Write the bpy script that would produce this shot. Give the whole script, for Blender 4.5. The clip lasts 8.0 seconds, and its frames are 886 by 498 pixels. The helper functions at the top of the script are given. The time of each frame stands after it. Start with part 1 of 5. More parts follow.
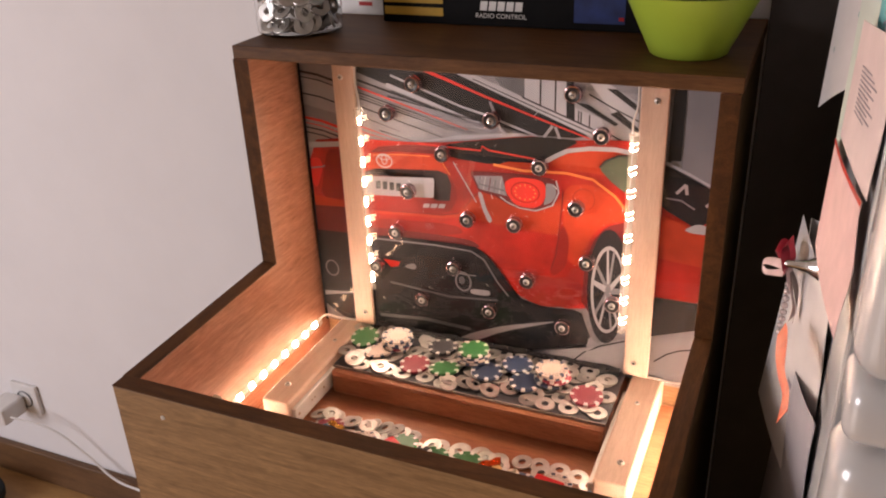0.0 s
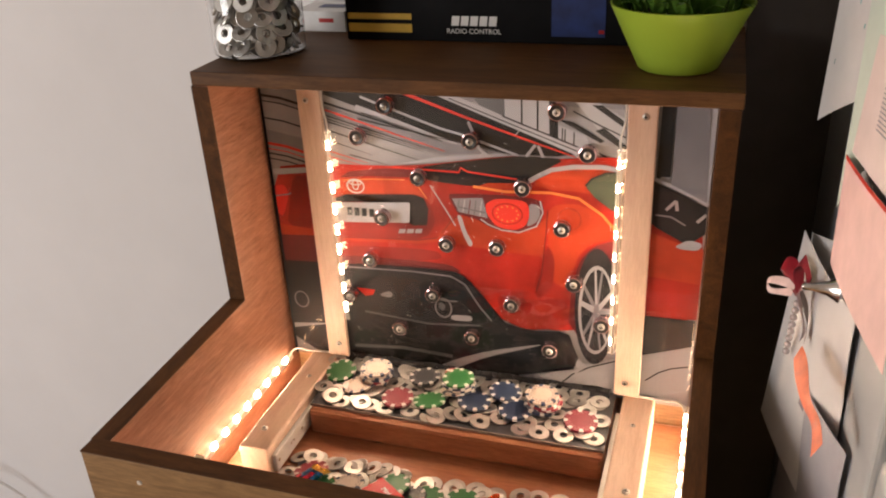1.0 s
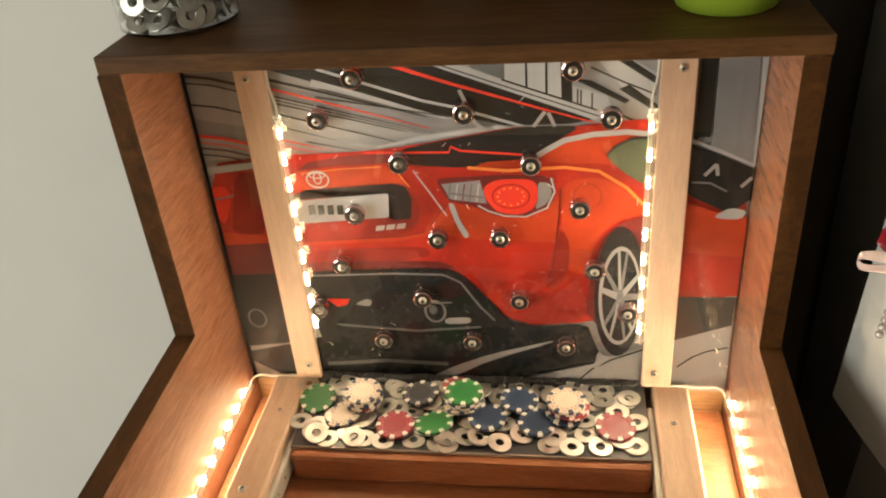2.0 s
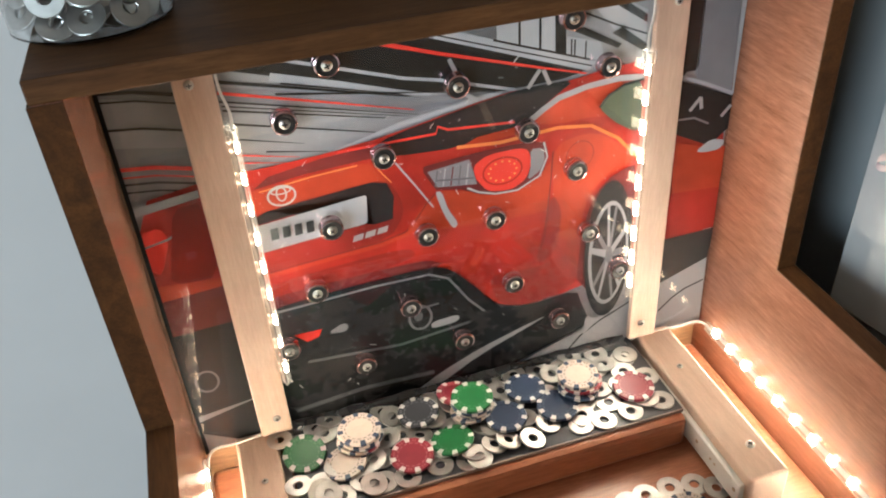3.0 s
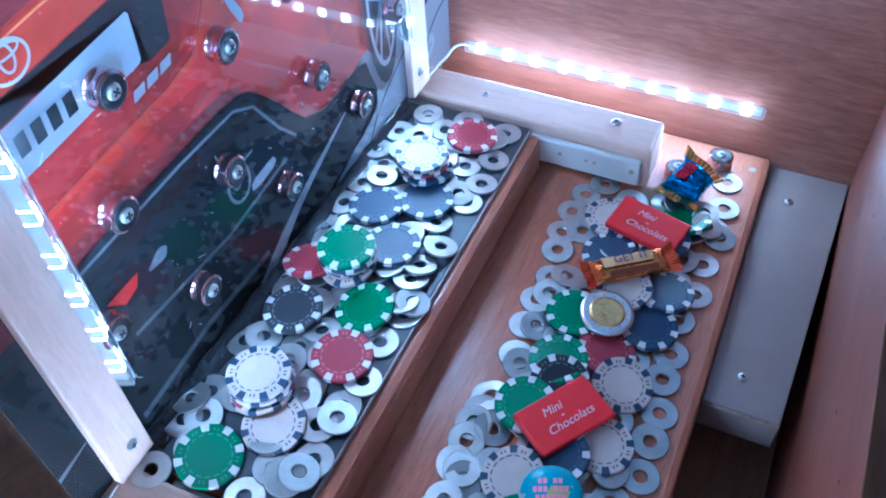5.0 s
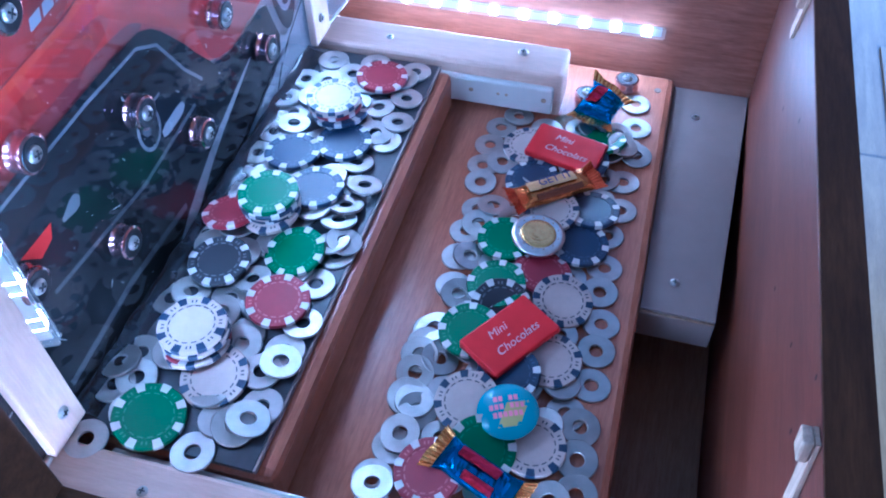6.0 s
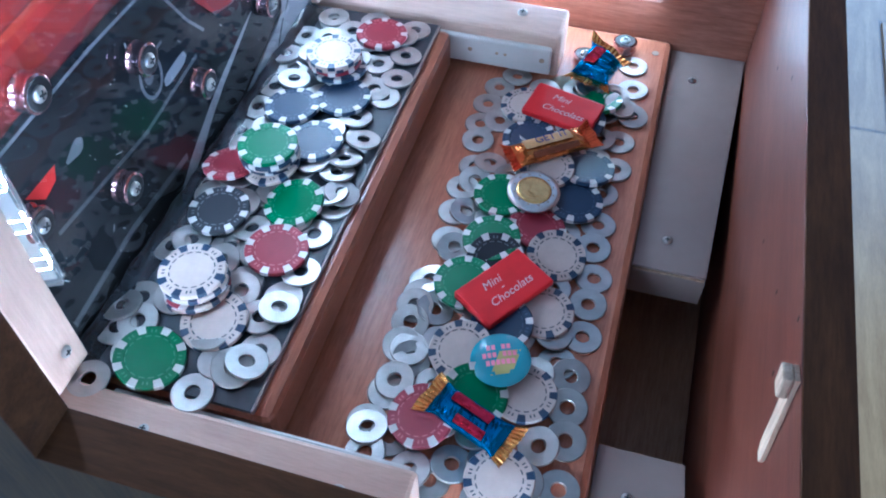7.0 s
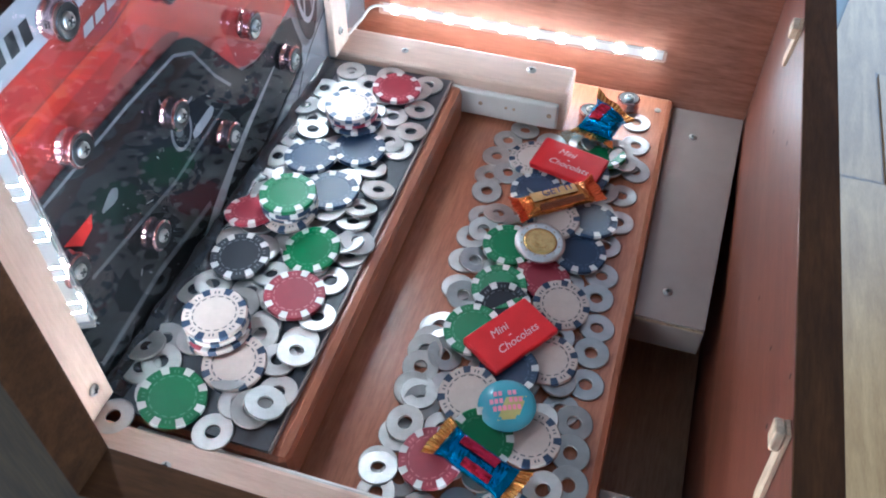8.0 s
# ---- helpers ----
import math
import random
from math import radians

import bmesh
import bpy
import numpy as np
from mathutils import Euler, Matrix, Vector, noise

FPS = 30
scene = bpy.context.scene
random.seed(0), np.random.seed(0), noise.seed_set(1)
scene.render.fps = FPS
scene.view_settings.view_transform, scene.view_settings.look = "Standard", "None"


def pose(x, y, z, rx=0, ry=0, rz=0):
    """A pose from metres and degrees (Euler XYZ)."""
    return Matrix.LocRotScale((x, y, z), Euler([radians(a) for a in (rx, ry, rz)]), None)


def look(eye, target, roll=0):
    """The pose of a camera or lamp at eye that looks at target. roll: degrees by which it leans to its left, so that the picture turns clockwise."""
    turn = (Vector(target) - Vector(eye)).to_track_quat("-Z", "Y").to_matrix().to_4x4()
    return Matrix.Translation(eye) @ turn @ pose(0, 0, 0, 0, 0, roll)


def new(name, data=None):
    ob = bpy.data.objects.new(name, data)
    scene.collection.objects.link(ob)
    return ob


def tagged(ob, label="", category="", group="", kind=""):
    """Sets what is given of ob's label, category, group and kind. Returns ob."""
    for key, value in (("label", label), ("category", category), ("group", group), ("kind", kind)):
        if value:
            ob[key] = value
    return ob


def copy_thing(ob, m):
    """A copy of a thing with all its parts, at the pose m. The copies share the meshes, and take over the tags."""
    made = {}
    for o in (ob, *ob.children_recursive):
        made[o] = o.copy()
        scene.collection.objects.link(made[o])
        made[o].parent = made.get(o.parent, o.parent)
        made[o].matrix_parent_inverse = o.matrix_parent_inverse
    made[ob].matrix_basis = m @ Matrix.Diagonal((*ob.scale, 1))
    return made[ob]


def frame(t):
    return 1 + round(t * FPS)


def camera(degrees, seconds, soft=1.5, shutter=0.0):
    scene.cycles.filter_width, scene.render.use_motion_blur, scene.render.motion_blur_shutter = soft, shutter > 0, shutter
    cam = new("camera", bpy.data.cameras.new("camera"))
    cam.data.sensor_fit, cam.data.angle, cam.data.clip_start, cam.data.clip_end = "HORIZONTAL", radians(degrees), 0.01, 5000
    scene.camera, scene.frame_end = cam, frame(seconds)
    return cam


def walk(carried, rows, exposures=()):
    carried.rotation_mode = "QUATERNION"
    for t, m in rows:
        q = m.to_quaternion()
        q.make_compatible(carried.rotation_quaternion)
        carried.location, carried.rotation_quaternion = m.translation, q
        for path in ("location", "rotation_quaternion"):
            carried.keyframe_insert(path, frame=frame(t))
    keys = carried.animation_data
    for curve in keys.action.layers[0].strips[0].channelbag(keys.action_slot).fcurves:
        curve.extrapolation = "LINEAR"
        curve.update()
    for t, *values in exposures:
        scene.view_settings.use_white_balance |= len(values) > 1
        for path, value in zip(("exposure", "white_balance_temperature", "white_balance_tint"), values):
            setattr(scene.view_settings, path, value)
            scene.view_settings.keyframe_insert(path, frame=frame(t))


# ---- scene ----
D = 0.0975  # one unit of the plan, in metres

cam = camera(55.5, 8.0, 2.0)
PATH = [
    (0, (0.3368, -0.8879, 0.6007), (0.1530, -0.4790, 0.3793), -2.48),
    (0.5, (0.3093, -0.8705, 0.6043), (0.1422, -0.4599, 0.3732), -3.44),
    (1, (0.2610, -0.8539, 0.6122), (0.1158, -0.4312, 0.3881), -3.02),
    (1.5, (0.1883, -0.7847, 0.6008), (0.0627, -0.3643, 0.3610), -5.05),
    (2, (0.0994, -0.7016, 0.5937), (0.0263, -0.2823, 0.3313), -4.97),
    (2.2, (0.0574, -0.6826, 0.5842), (-0.0019, -0.2716, 0.3056), -5.01),
    (3.3, (-0.2484, -0.5362, 0.5657), (-0.0816, -0.1636, 0.2769), -3.11),
    (3.5, (-0.2739, -0.5004, 0.5611), (-0.0854, -0.1452, 0.2638), -2.60),
    (4, (-0.2742, -0.3968, 0.5289), (-0.0591, -0.0962, 0.1922), -5.44),
    (4.5, (-0.2762, -0.3353, 0.4815), (0.0066, -0.1057, 0.1389), -2.09),
    (4.7, (-0.2940, -0.3064, 0.4533), (-0.0031, -0.1101, 0.0971), -3.07),
    (5.8, (-0.3432, -0.2555, 0.3890), (-0.0244, -0.1593, 0.0161), -1.32),
    (6, (-0.3494, -0.2612, 0.3861), (-0.0321, -0.1659, 0.0116), -1.55),
    (6.5, (-0.3629, -0.2683, 0.3816), (-0.0560, -0.1766, -0.0023), -1.06),
    (7, (-0.3656, -0.2673, 0.3834), (-0.0585, -0.1757, -0.0004), -0.66),
    (7.5, (-0.3680, -0.2649, 0.3915), (-0.0547, -0.1752, 0.0122), -0.28),
    (8, (-0.3768, -0.2630, 0.4083), (-0.0546, -0.1672, 0.0382), 0.52),
]
EXPOSURES = [
    (0.0, 0.02, 6850, 22), (1.0, 0.04, 6900, 12), (2.2, 0.02, 7150, -7), (3.3, 0.08, 4500, -6),
    (4.0, 0.08, 3700, -6), (4.5, 0.1, 3150, -6), (5.8, -0.08, 2950, 4), (6.5, -0.08, 3220, 6), (7.0, -0.06, 3350, -4), (8.0, 0.05, 3850, -6),
]
walk(cam, [(t, look(eye, target, roll)) for t, eye, target, roll in PATH], EXPOSURES)

# ---- daylight and lamps ----
world = bpy.data.worlds.new("world")
scene.world = world
world.use_nodes = True
wn = world.node_tree
sky = wn.nodes.new("ShaderNodeTexSky")
sky.sky_type, sky.sun_disc = "NISHITA", False
sky.sun_elevation, sky.sun_rotation = radians(20.4), radians(248)
wn.links.new(sky.outputs[0], wn.nodes["Background"].inputs[0])
wn.nodes["Background"].inputs[1].default_value = 0.12


def area_lamp(name, m, width, height, watts, colour):
    data = bpy.data.lights.new(name, "AREA")
    data.shape, data.size, data.size_y = "RECTANGLE", width, height
    data.energy, data.color = watts, colour
    ob = new(name, data)
    ob.matrix_world = m
    return ob


DAY = (0.94, 0.95, 0.98)
LED = (1.0, 0.75, 0.53)
sun = bpy.data.lights.new("sun", "SUN")
sun.energy, sun.angle, sun.color = 5.0, radians(0.5), (1.0, 0.93, 0.82)
new("sun", sun).matrix_world = look((-30, -12, 12), (0, 0, 0))
# the window in the west wall
area_lamp("daylight_in_window", look((-2.47, -2.10, 0.45), (-0.3, -0.1, 0.1)), 1.1, 1.4, 57, DAY)
# the glazed door in the east wall
area_lamp("daylight_in_door", look((2.18, -0.98, 0.05), (0.0, -0.98, -0.1)), 0.95, 1.5, 11, DAY)


# ---- materials ----
def material(name, rough=0.5, metal=0.0, colour=(0.5, 0.5, 0.5)):
    m = bpy.data.materials.new(name)
    m.use_nodes = True
    b = m.node_tree.nodes["Principled BSDF"]
    b.inputs["Roughness"].default_value, b.inputs["Metallic"].default_value = rough, metal
    b.inputs["Base Color"].default_value = (*colour, 1)
    return m, m.node_tree.nodes, m.node_tree.links, b


def coords(nodes, links, scale, rot=(0, 0, 0)):
    tc, mp = nodes.new("ShaderNodeTexCoord"), nodes.new("ShaderNodeMapping")
    mp.inputs["Scale"].default_value, mp.inputs["Rotation"].default_value = scale, rot
    links.new(tc.outputs["Object"], mp.inputs["Vector"])
    return mp.outputs["Vector"]


def noise_node(nodes, links, vec, scale, detail=4.0, rough=0.6, distort=0.0):
    n = nodes.new("ShaderNodeTexNoise")
    n.inputs["Scale"].default_value, n.inputs["Detail"].default_value = scale, detail
    n.inputs["Roughness"].default_value, n.inputs["Distortion"].default_value = rough, distort
    links.new(vec, n.inputs["Vector"])
    return n.outputs["Fac"]


def ramp(nodes, links, fac, stops):
    r = nodes.new("ShaderNodeValToRGB")
    e = r.color_ramp.elements
    while len(e) < len(stops):
        e.new(0.5)
    for k, (p, c) in zip(e, stops):
        k.position, k.color = p, (*c, 1)
    links.new(fac, r.inputs["Fac"])
    return r.outputs["Color"]


def mixed(nodes, links, kind, fac, a, b):
    n = nodes.new("ShaderNodeMix")
    n.data_type, n.blend_type = "RGBA", kind
    for value, socket in ((fac, n.inputs[0]), (a, n.inputs[6]), (b, n.inputs[7])):
        if isinstance(value, (int, float)):
            socket.default_value = value
        elif isinstance(value, tuple):
            socket.default_value = (*value, 1)
        else:
            links.new(value, socket)
    return n.outputs[2]


def bump(nodes, links, b, height, strength, distance=0.0005):
    n = nodes.new("ShaderNodeBump")
    n.inputs["Strength"].default_value, n.inputs["Distance"].default_value = strength, distance
    links.new(height, n.inputs["Height"])
    links.new(n.outputs[0], b.inputs["Normal"])


def wood(name, dark, light, along="x", rough=0.4, figure=1.0, stain=0.35, coat=0.0, grain=0.75):
    """Veneer or planed wood: long fibres, broader figure, a few stains."""
    m, n, l, b = material(name, rough)
    stretch = {"x": (1, 9, 9), "y": (9, 1, 9), "z": (9, 9, 1)}[along]
    v = coords(n, l, stretch)
    broad = noise_node(n, l, v, 5.0 * figure, 3, 0.55, 1.2)
    fibre = noise_node(n, l, v, 60.0, 4, 0.7, 0.3)
    c = ramp(n, l, broad, [(0.3, dark), (0.7, light)])
    f = ramp(n, l, fibre, [(0.35, (0.62, 0.58, 0.55)), (0.62, (1.0, 1.0, 1.0))])
    c = mixed(n, l, "MULTIPLY", grain, c, f)
    s = ramp(n, l, noise_node(n, l, coords(n, l, (1, 1, 1)), 14.0, 5), [(0.4, (0.75, 0.72, 0.7)), (0.62, (1, 1, 1))])
    c = mixed(n, l, "MULTIPLY", stain, c, s)
    l.new(c, b.inputs["Base Color"])
    bump(n, l, b, fibre, 0.35, 0.0004)
    b.inputs["Coat Weight"].default_value = coat
    b.inputs["Coat Roughness"].default_value = 0.25
    return m


def plain(name, colour, rough=0.5, metal=0.0, spread=0.12, scale=40.0, relief=0.1, coat=0.0):
    """A painted, moulded or metal surface with faint mottling and fine relief."""
    m, n, l, b = material(name, rough, metal, colour)
    v = coords(n, l, (1, 1, 1))
    f = noise_node(n, l, v, scale, 5)
    low = tuple(x * (1 - spread) for x in colour)
    high = tuple(min(1.0, x * (1 + spread)) for x in colour)
    l.new(ramp(n, l, f, [(0.3, low), (0.7, high)]), b.inputs["Base Color"])
    if relief:
        bump(n, l, b, noise_node(n, l, v, scale * 6, 3), relief, 0.0003)
    b.inputs["Coat Weight"].default_value = coat
    return m


def clear(name, tint=(1, 1, 1), rough=0.02, ior=1.49):
    m, n, l, b = material(name, rough, 0, tint)
    b.inputs["Transmission Weight"].default_value, b.inputs["IOR"].default_value = 1.0, ior
    return m


def glow(name, colour, strength):
    m, n, l, b = material(name, 0.4, 0, colour)
    b.inputs["Emission Color"].default_value, b.inputs["Emission Strength"].default_value = (*colour, 1), strength
    return m


M_SIDE_Y = wood("brown_veneer_low", (0.225, 0.093, 0.053), (0.31, 0.144, 0.088), "y", 0.24, 3.0, 0.3, 0.0, 0.6)
M_EDGE = wood("dark_brown_edge", (0.060, 0.022, 0.004), (0.122, 0.048, 0.010), "y", 0.75)
M_EDGE_X = wood("dark_brown_edge_long", (0.060, 0.022, 0.004), (0.122, 0.048, 0.010), "x", 0.75)
M_TOP = wood("brown_top_veneer", (0.082, 0.036, 0.012), (0.15, 0.068, 0.023), "x", 0.55, 1.4)
for m in (M_EDGE, M_EDGE_X, M_TOP):
    m.node_tree.nodes["Principled BSDF"].inputs["Specular IOR Level"].default_value = 0.25
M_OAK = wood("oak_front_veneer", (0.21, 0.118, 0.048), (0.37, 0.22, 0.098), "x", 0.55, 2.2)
# side oak, toned far below the front's to offset window light there
M_OAK_Z = wood("oak_side_darkened", (0.056, 0.030, 0.007), (0.098, 0.055, 0.014), "z", 0.65, 2.2)
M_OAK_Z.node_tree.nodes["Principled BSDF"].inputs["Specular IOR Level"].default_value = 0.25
M_FRONT_IN = wood("reddish_front_inside", (0.115, 0.032, 0.016), (0.175, 0.057, 0.029), "x", 0.42)
M_DECK = wood("varnished_deck", (0.33, 0.118, 0.056), (0.45, 0.195, 0.098), "x", 0.3, 0.6, 0.25, 0.3)
M_PINE = wood("planed_pine", (0.55, 0.385, 0.29), (0.67, 0.50, 0.385), "z", 0.5, 0.7, 0.2, 0.0, 0.3)
M_PINE_Y = wood("planed_pine_rail", (0.55, 0.385, 0.29), (0.67, 0.50, 0.385), "y", 0.5, 0.7, 0.2, 0.0, 0.3)
M_CHUTE = wood("dark_chute_wood", (0.28, 0.15, 0.07), (0.40, 0.235, 0.115), "x", 0.5)
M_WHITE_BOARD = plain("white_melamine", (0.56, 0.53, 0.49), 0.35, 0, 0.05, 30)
# white melamine with the recess's shade in its colour; also the tray sheet's edge
M_LEDGE = plain("shade_grey_melamine", (0.245, 0.195, 0.17), 0.4, 0, 0.08, 25)
M_CHIPPED = plain("raw_chipboard", (0.33, 0.24, 0.15), 0.8, 0, 0.35, 300, 0.4)
M_FELT = plain("dark_grey_tray_sheet", (0.035, 0.036, 0.042), 0.36, 0, 0.3, 60, 0.15)
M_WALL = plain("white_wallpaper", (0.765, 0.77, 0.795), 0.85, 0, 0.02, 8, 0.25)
# unseen ceiling and walls: toned down and warm to curb bounced daylight
M_CEIL = plain("bounce_cut_cream", (0.55, 0.48, 0.40), 0.9, 0, 0.03, 5)
M_ROOM = plain("bounce_cut_beige", (0.42, 0.345, 0.27), 0.85, 0, 0.04, 8, 0.25)
M_FLOOR = wood("laminate_floor", (0.37, 0.205, 0.078), (0.52, 0.31, 0.125), "x", 0.33, 0.6, 0.3, 0.0, 0.4)
M_SKIRT = wood("brown_skirting", (0.12, 0.06, 0.027), (0.19, 0.1, 0.045), "x", 0.45)
M_STEEL = plain("zinc_plated_steel", (0.49, 0.475, 0.455), 0.40, 1.0, 0.12, 90, 0.12)
M_SCREW = plain("screw_steel", (0.50, 0.49, 0.46), 0.35, 1.0, 0.2, 200, 0.1)
M_DARK = plain("dark_slot", (0.02, 0.02, 0.02), 0.6)
M_PLEXI = clear("acrylic_sheet")
pn, pl = M_PLEXI.node_tree.nodes, M_PLEXI.node_tree.links
smudge = ramp(pn, pl, noise_node(pn, pl, coords(pn, pl, (1, 1, 1)), 16.0, 6, 0.7, 0.8), [(0.48, (0.012, 0.012, 0.012)), (0.75, (0.05, 0.05, 0.05))])
pl.new(smudge, pn["Principled BSDF"].inputs["Roughness"])
M_LEDGLOW = glow("led_diode", LED, 530.0)
M_TUBE = clear("silicone_end", (0.95, 0.95, 0.93), 0.25, 1.35)
M_SLEEVE = clear("lit_silicone_sleeve", (0.97, 0.97, 0.95), 0.02, 1.15)
sb = M_SLEEVE.node_tree.nodes["Principled BSDF"]
sb.inputs["Emission Color"].default_value, sb.inputs["Emission Strength"].default_value = (*LED, 1), 0.13


# ---- mesh helpers ----
def part(name, bm, mat, parent=None, label=""):
    me = bpy.data.meshes.new(name)
    bm.to_mesh(me)
    bm.free()
    me.materials.append(mat)
    ob = new(name, me)
    ob.parent = parent
    if label:
        ob["label"] = label
    return ob


def thing(name, label, category, kind="", group="", at=(0, 0, 0)):
    ob = new(name)
    ob.location = at
    return tagged(ob, label, category, group, kind)


def add_box(bm, x0, x1, y0, y1, z0, z1, bevel=0.0015):
    """A box with softened edges between plan coordinates."""
    r = bmesh.ops.create_cube(bm, size=1.0)
    c = Vector(((x0 + x1) / 2, (y0 + y1) / 2, (z0 + z1) / 2)) * D
    s = Vector((abs(x1 - x0), abs(y1 - y0), abs(z1 - z0))) * D
    for v in r["verts"]:
        v.co = Vector((v.co.x * s.x, v.co.y * s.y, v.co.z * s.z)) + c
    if bevel:
        edges = list({e for v in r["verts"] for e in v.link_edges})
        bmesh.ops.bevel(bm, geom=edges, offset=min(bevel, min(s) * 0.3), segments=2 if bevel < 0.01 else 5, affect="EDGES", profile=0.5)
    return r


def box(name, x0, x1, y0, y1, z0, z1, mat, parent=None, label="", bevel=0.0015):
    bm = bmesh.new()
    add_box(bm, x0, x1, y0, y1, z0, z1, bevel)
    return part(name, bm, mat, parent, label)


def prism(outline, axis, a, b, bevel=0.0):
    """A bmesh from a flat outline in plan units, pushed out along an axis from a to b."""
    bm = bmesh.new()

    def place(p, q, w):
        return Vector({"x": (w, p, q), "y": (p, w, q), "z": (p, q, w)}[axis]) * D

    low = [bm.verts.new(place(p, q, a)) for p, q in outline]
    high = [bm.verts.new(place(p, q, b)) for p, q in outline]
    bm.faces.new(low)
    bm.faces.new(high)
    for i in range(len(outline)):
        j = (i + 1) % len(outline)
        bm.faces.new((low[i], low[j], high[j], high[i]))
    bmesh.ops.recalc_face_normals(bm, faces=bm.faces[:])
    if bevel:
        bmesh.ops.bevel(bm, geom=bm.edges[:], offset=bevel, segments=2, affect="EDGES", profile=0.5)
    return bm


def lathe(profile, steps=32):
    """A bmesh turned about z from (radius, height) pairs in metres."""
    bm = bmesh.new()
    rings = []
    for r, z in profile:
        if r < 1e-6:
            rings.append([bm.verts.new((0, 0, z))])
        else:
            rings.append([bm.verts.new((r * math.cos(2 * math.pi * i / steps), r * math.sin(2 * math.pi * i / steps), z)) for i in range(steps)])
    for a, b in zip(rings, rings[1:]):
        for i in range(steps):
            j = (i + 1) % steps
            f = [a[i % len(a)], a[j % len(a)], b[j % len(b)], b[i % len(b)]]
            f = list(dict.fromkeys(f))
            if len(f) > 2:
                bm.faces.new(f)
    bmesh.ops.recalc_face_normals(bm, faces=bm.faces[:])
    return bm


def smooth(ob, angle=35):
    ob.data.polygons.foreach_set("use_smooth", [True] * len(ob.data.polygons))
    ob.data.set_sharp_from_angle(angle=radians(angle))
    return ob


# ---- room ----
FLOOR, WALL_Y = -8.0, 1.92
box("floor", -26, 23, -31, 3, FLOOR - 1, FLOOR - 0.066, M_FLOOR, bevel=0)
box("wall_north", -26, 23, WALL_Y, WALL_Y + 1, FLOOR, 16.5, M_WALL, bevel=0)
# west, east and south walls stay out of view and carry the bounce-curbing tone
bm = bmesh.new()
for y0, y1, z0, z1 in ((-31, -27, FLOOR, 16.5), (-16.5, 3, FLOOR, 16.5), (-27, -16.5, 12.4, 16.5), (-27, -16.5, FLOOR, -3.2)):
    add_box(bm, -27, -26, y0, y1, z0, z1, 0)
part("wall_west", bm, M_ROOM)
bm = bmesh.new()
for y0, y1, z0, z1 in ((-31, -15, FLOOR, 16.5), (-5, 3, FLOOR, 16.5), (-15, -5, 8.5, 16.5)):
    add_box(bm, 22.5, 23.5, y0, y1, z0, z1, 0)
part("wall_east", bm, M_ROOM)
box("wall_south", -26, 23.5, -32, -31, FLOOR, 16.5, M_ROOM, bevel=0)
box("ceiling", -26, 23.5, -31, 3, 16.5, 17.5, M_CEIL, bevel=0)
box("baseboard", -26, 2.94, WALL_Y - 0.16, WALL_Y, FLOOR, FLOOR + 0.95, M_SKIRT, bevel=0.004)
for n in ("floor", "wall_north", "wall_west", "wall_south", "wall_east", "ceiling", "baseboard"):
    tagged(bpy.data.objects[n], kind="structure")

# an added dark panel stands in for the shade between cabinet and refrigerator
tagged(box("wall_panel", 2.95, 4.6, WALL_Y - 0.12, WALL_Y - 0.003, FLOOR, 12.0, plain("gap_shade_brown", (0.062, 0.054, 0.052), 0.45, 0, 0.2, 12), bevel=0.001), kind="structure")

# ---- the cabinet ----
INNER, OUTER = 2.645, 2.835  # left side panel
INNER_R, OUTER_R = 2.735, 2.92  # right side panel
LOW_Z, SIDE_Z, TOP_Z, TOP_T, TALL_Y = 1.05, 1.13, 4.01, 0.155, -0.93
FRONT_IN, FRONT_OUT = -3.62, -3.80
DECK_Z, DECK_FRONT = -0.60, -2.95
cabinet = thing("coin_pusher_cabinet", "home-made wooden coin pusher cabinet standing on the floor", "arcade cabinet")


def side_panel(s):
    outline = [(FRONT_IN, FLOOR), (1.85, FLOOR), (1.85, TOP_Z - TOP_T - 0.005), (TALL_Y, TOP_Z - TOP_T - 0.005), (TALL_Y, SIDE_Z), (FRONT_IN, LOW_Z)]
    a, b = (INNER_R, OUTER_R - 0.015) if s > 0 else (-OUTER, -INNER)
    panel = part("side_panel", prism(outline, "x", a, b, 0.0008), M_SIDE_Y, cabinet, "brown veneered side panel stepped down in front")
    o0, o1 = (b, b + 0.015) if s > 0 else (a - 0.015, a)
    part("outer_face", prism(outline, "x", o0, o1), M_OAK_Z, panel, "oak veneer outside, colour darkened against the window light")
    # iron-on edge bands
    w0, w1 = min(a, o0) - 0.004, max(b, o1) + 0.004
    low_band = [(FRONT_IN, LOW_Z), (TALL_Y, SIDE_Z), (TALL_Y, SIDE_Z + 0.012), (FRONT_IN, LOW_Z + 0.012)]
    part("edge_band", prism(low_band, "x", w0, w1, 0.0003), M_EDGE, panel, "dark brown edge band")
    box("edge_band", w0, w1, TALL_Y - 0.012, TALL_Y, SIDE_Z + 0.012, TOP_Z - TOP_T - 0.01, M_EDGE, panel, "dark brown edge band", 0.0004)
    return panel


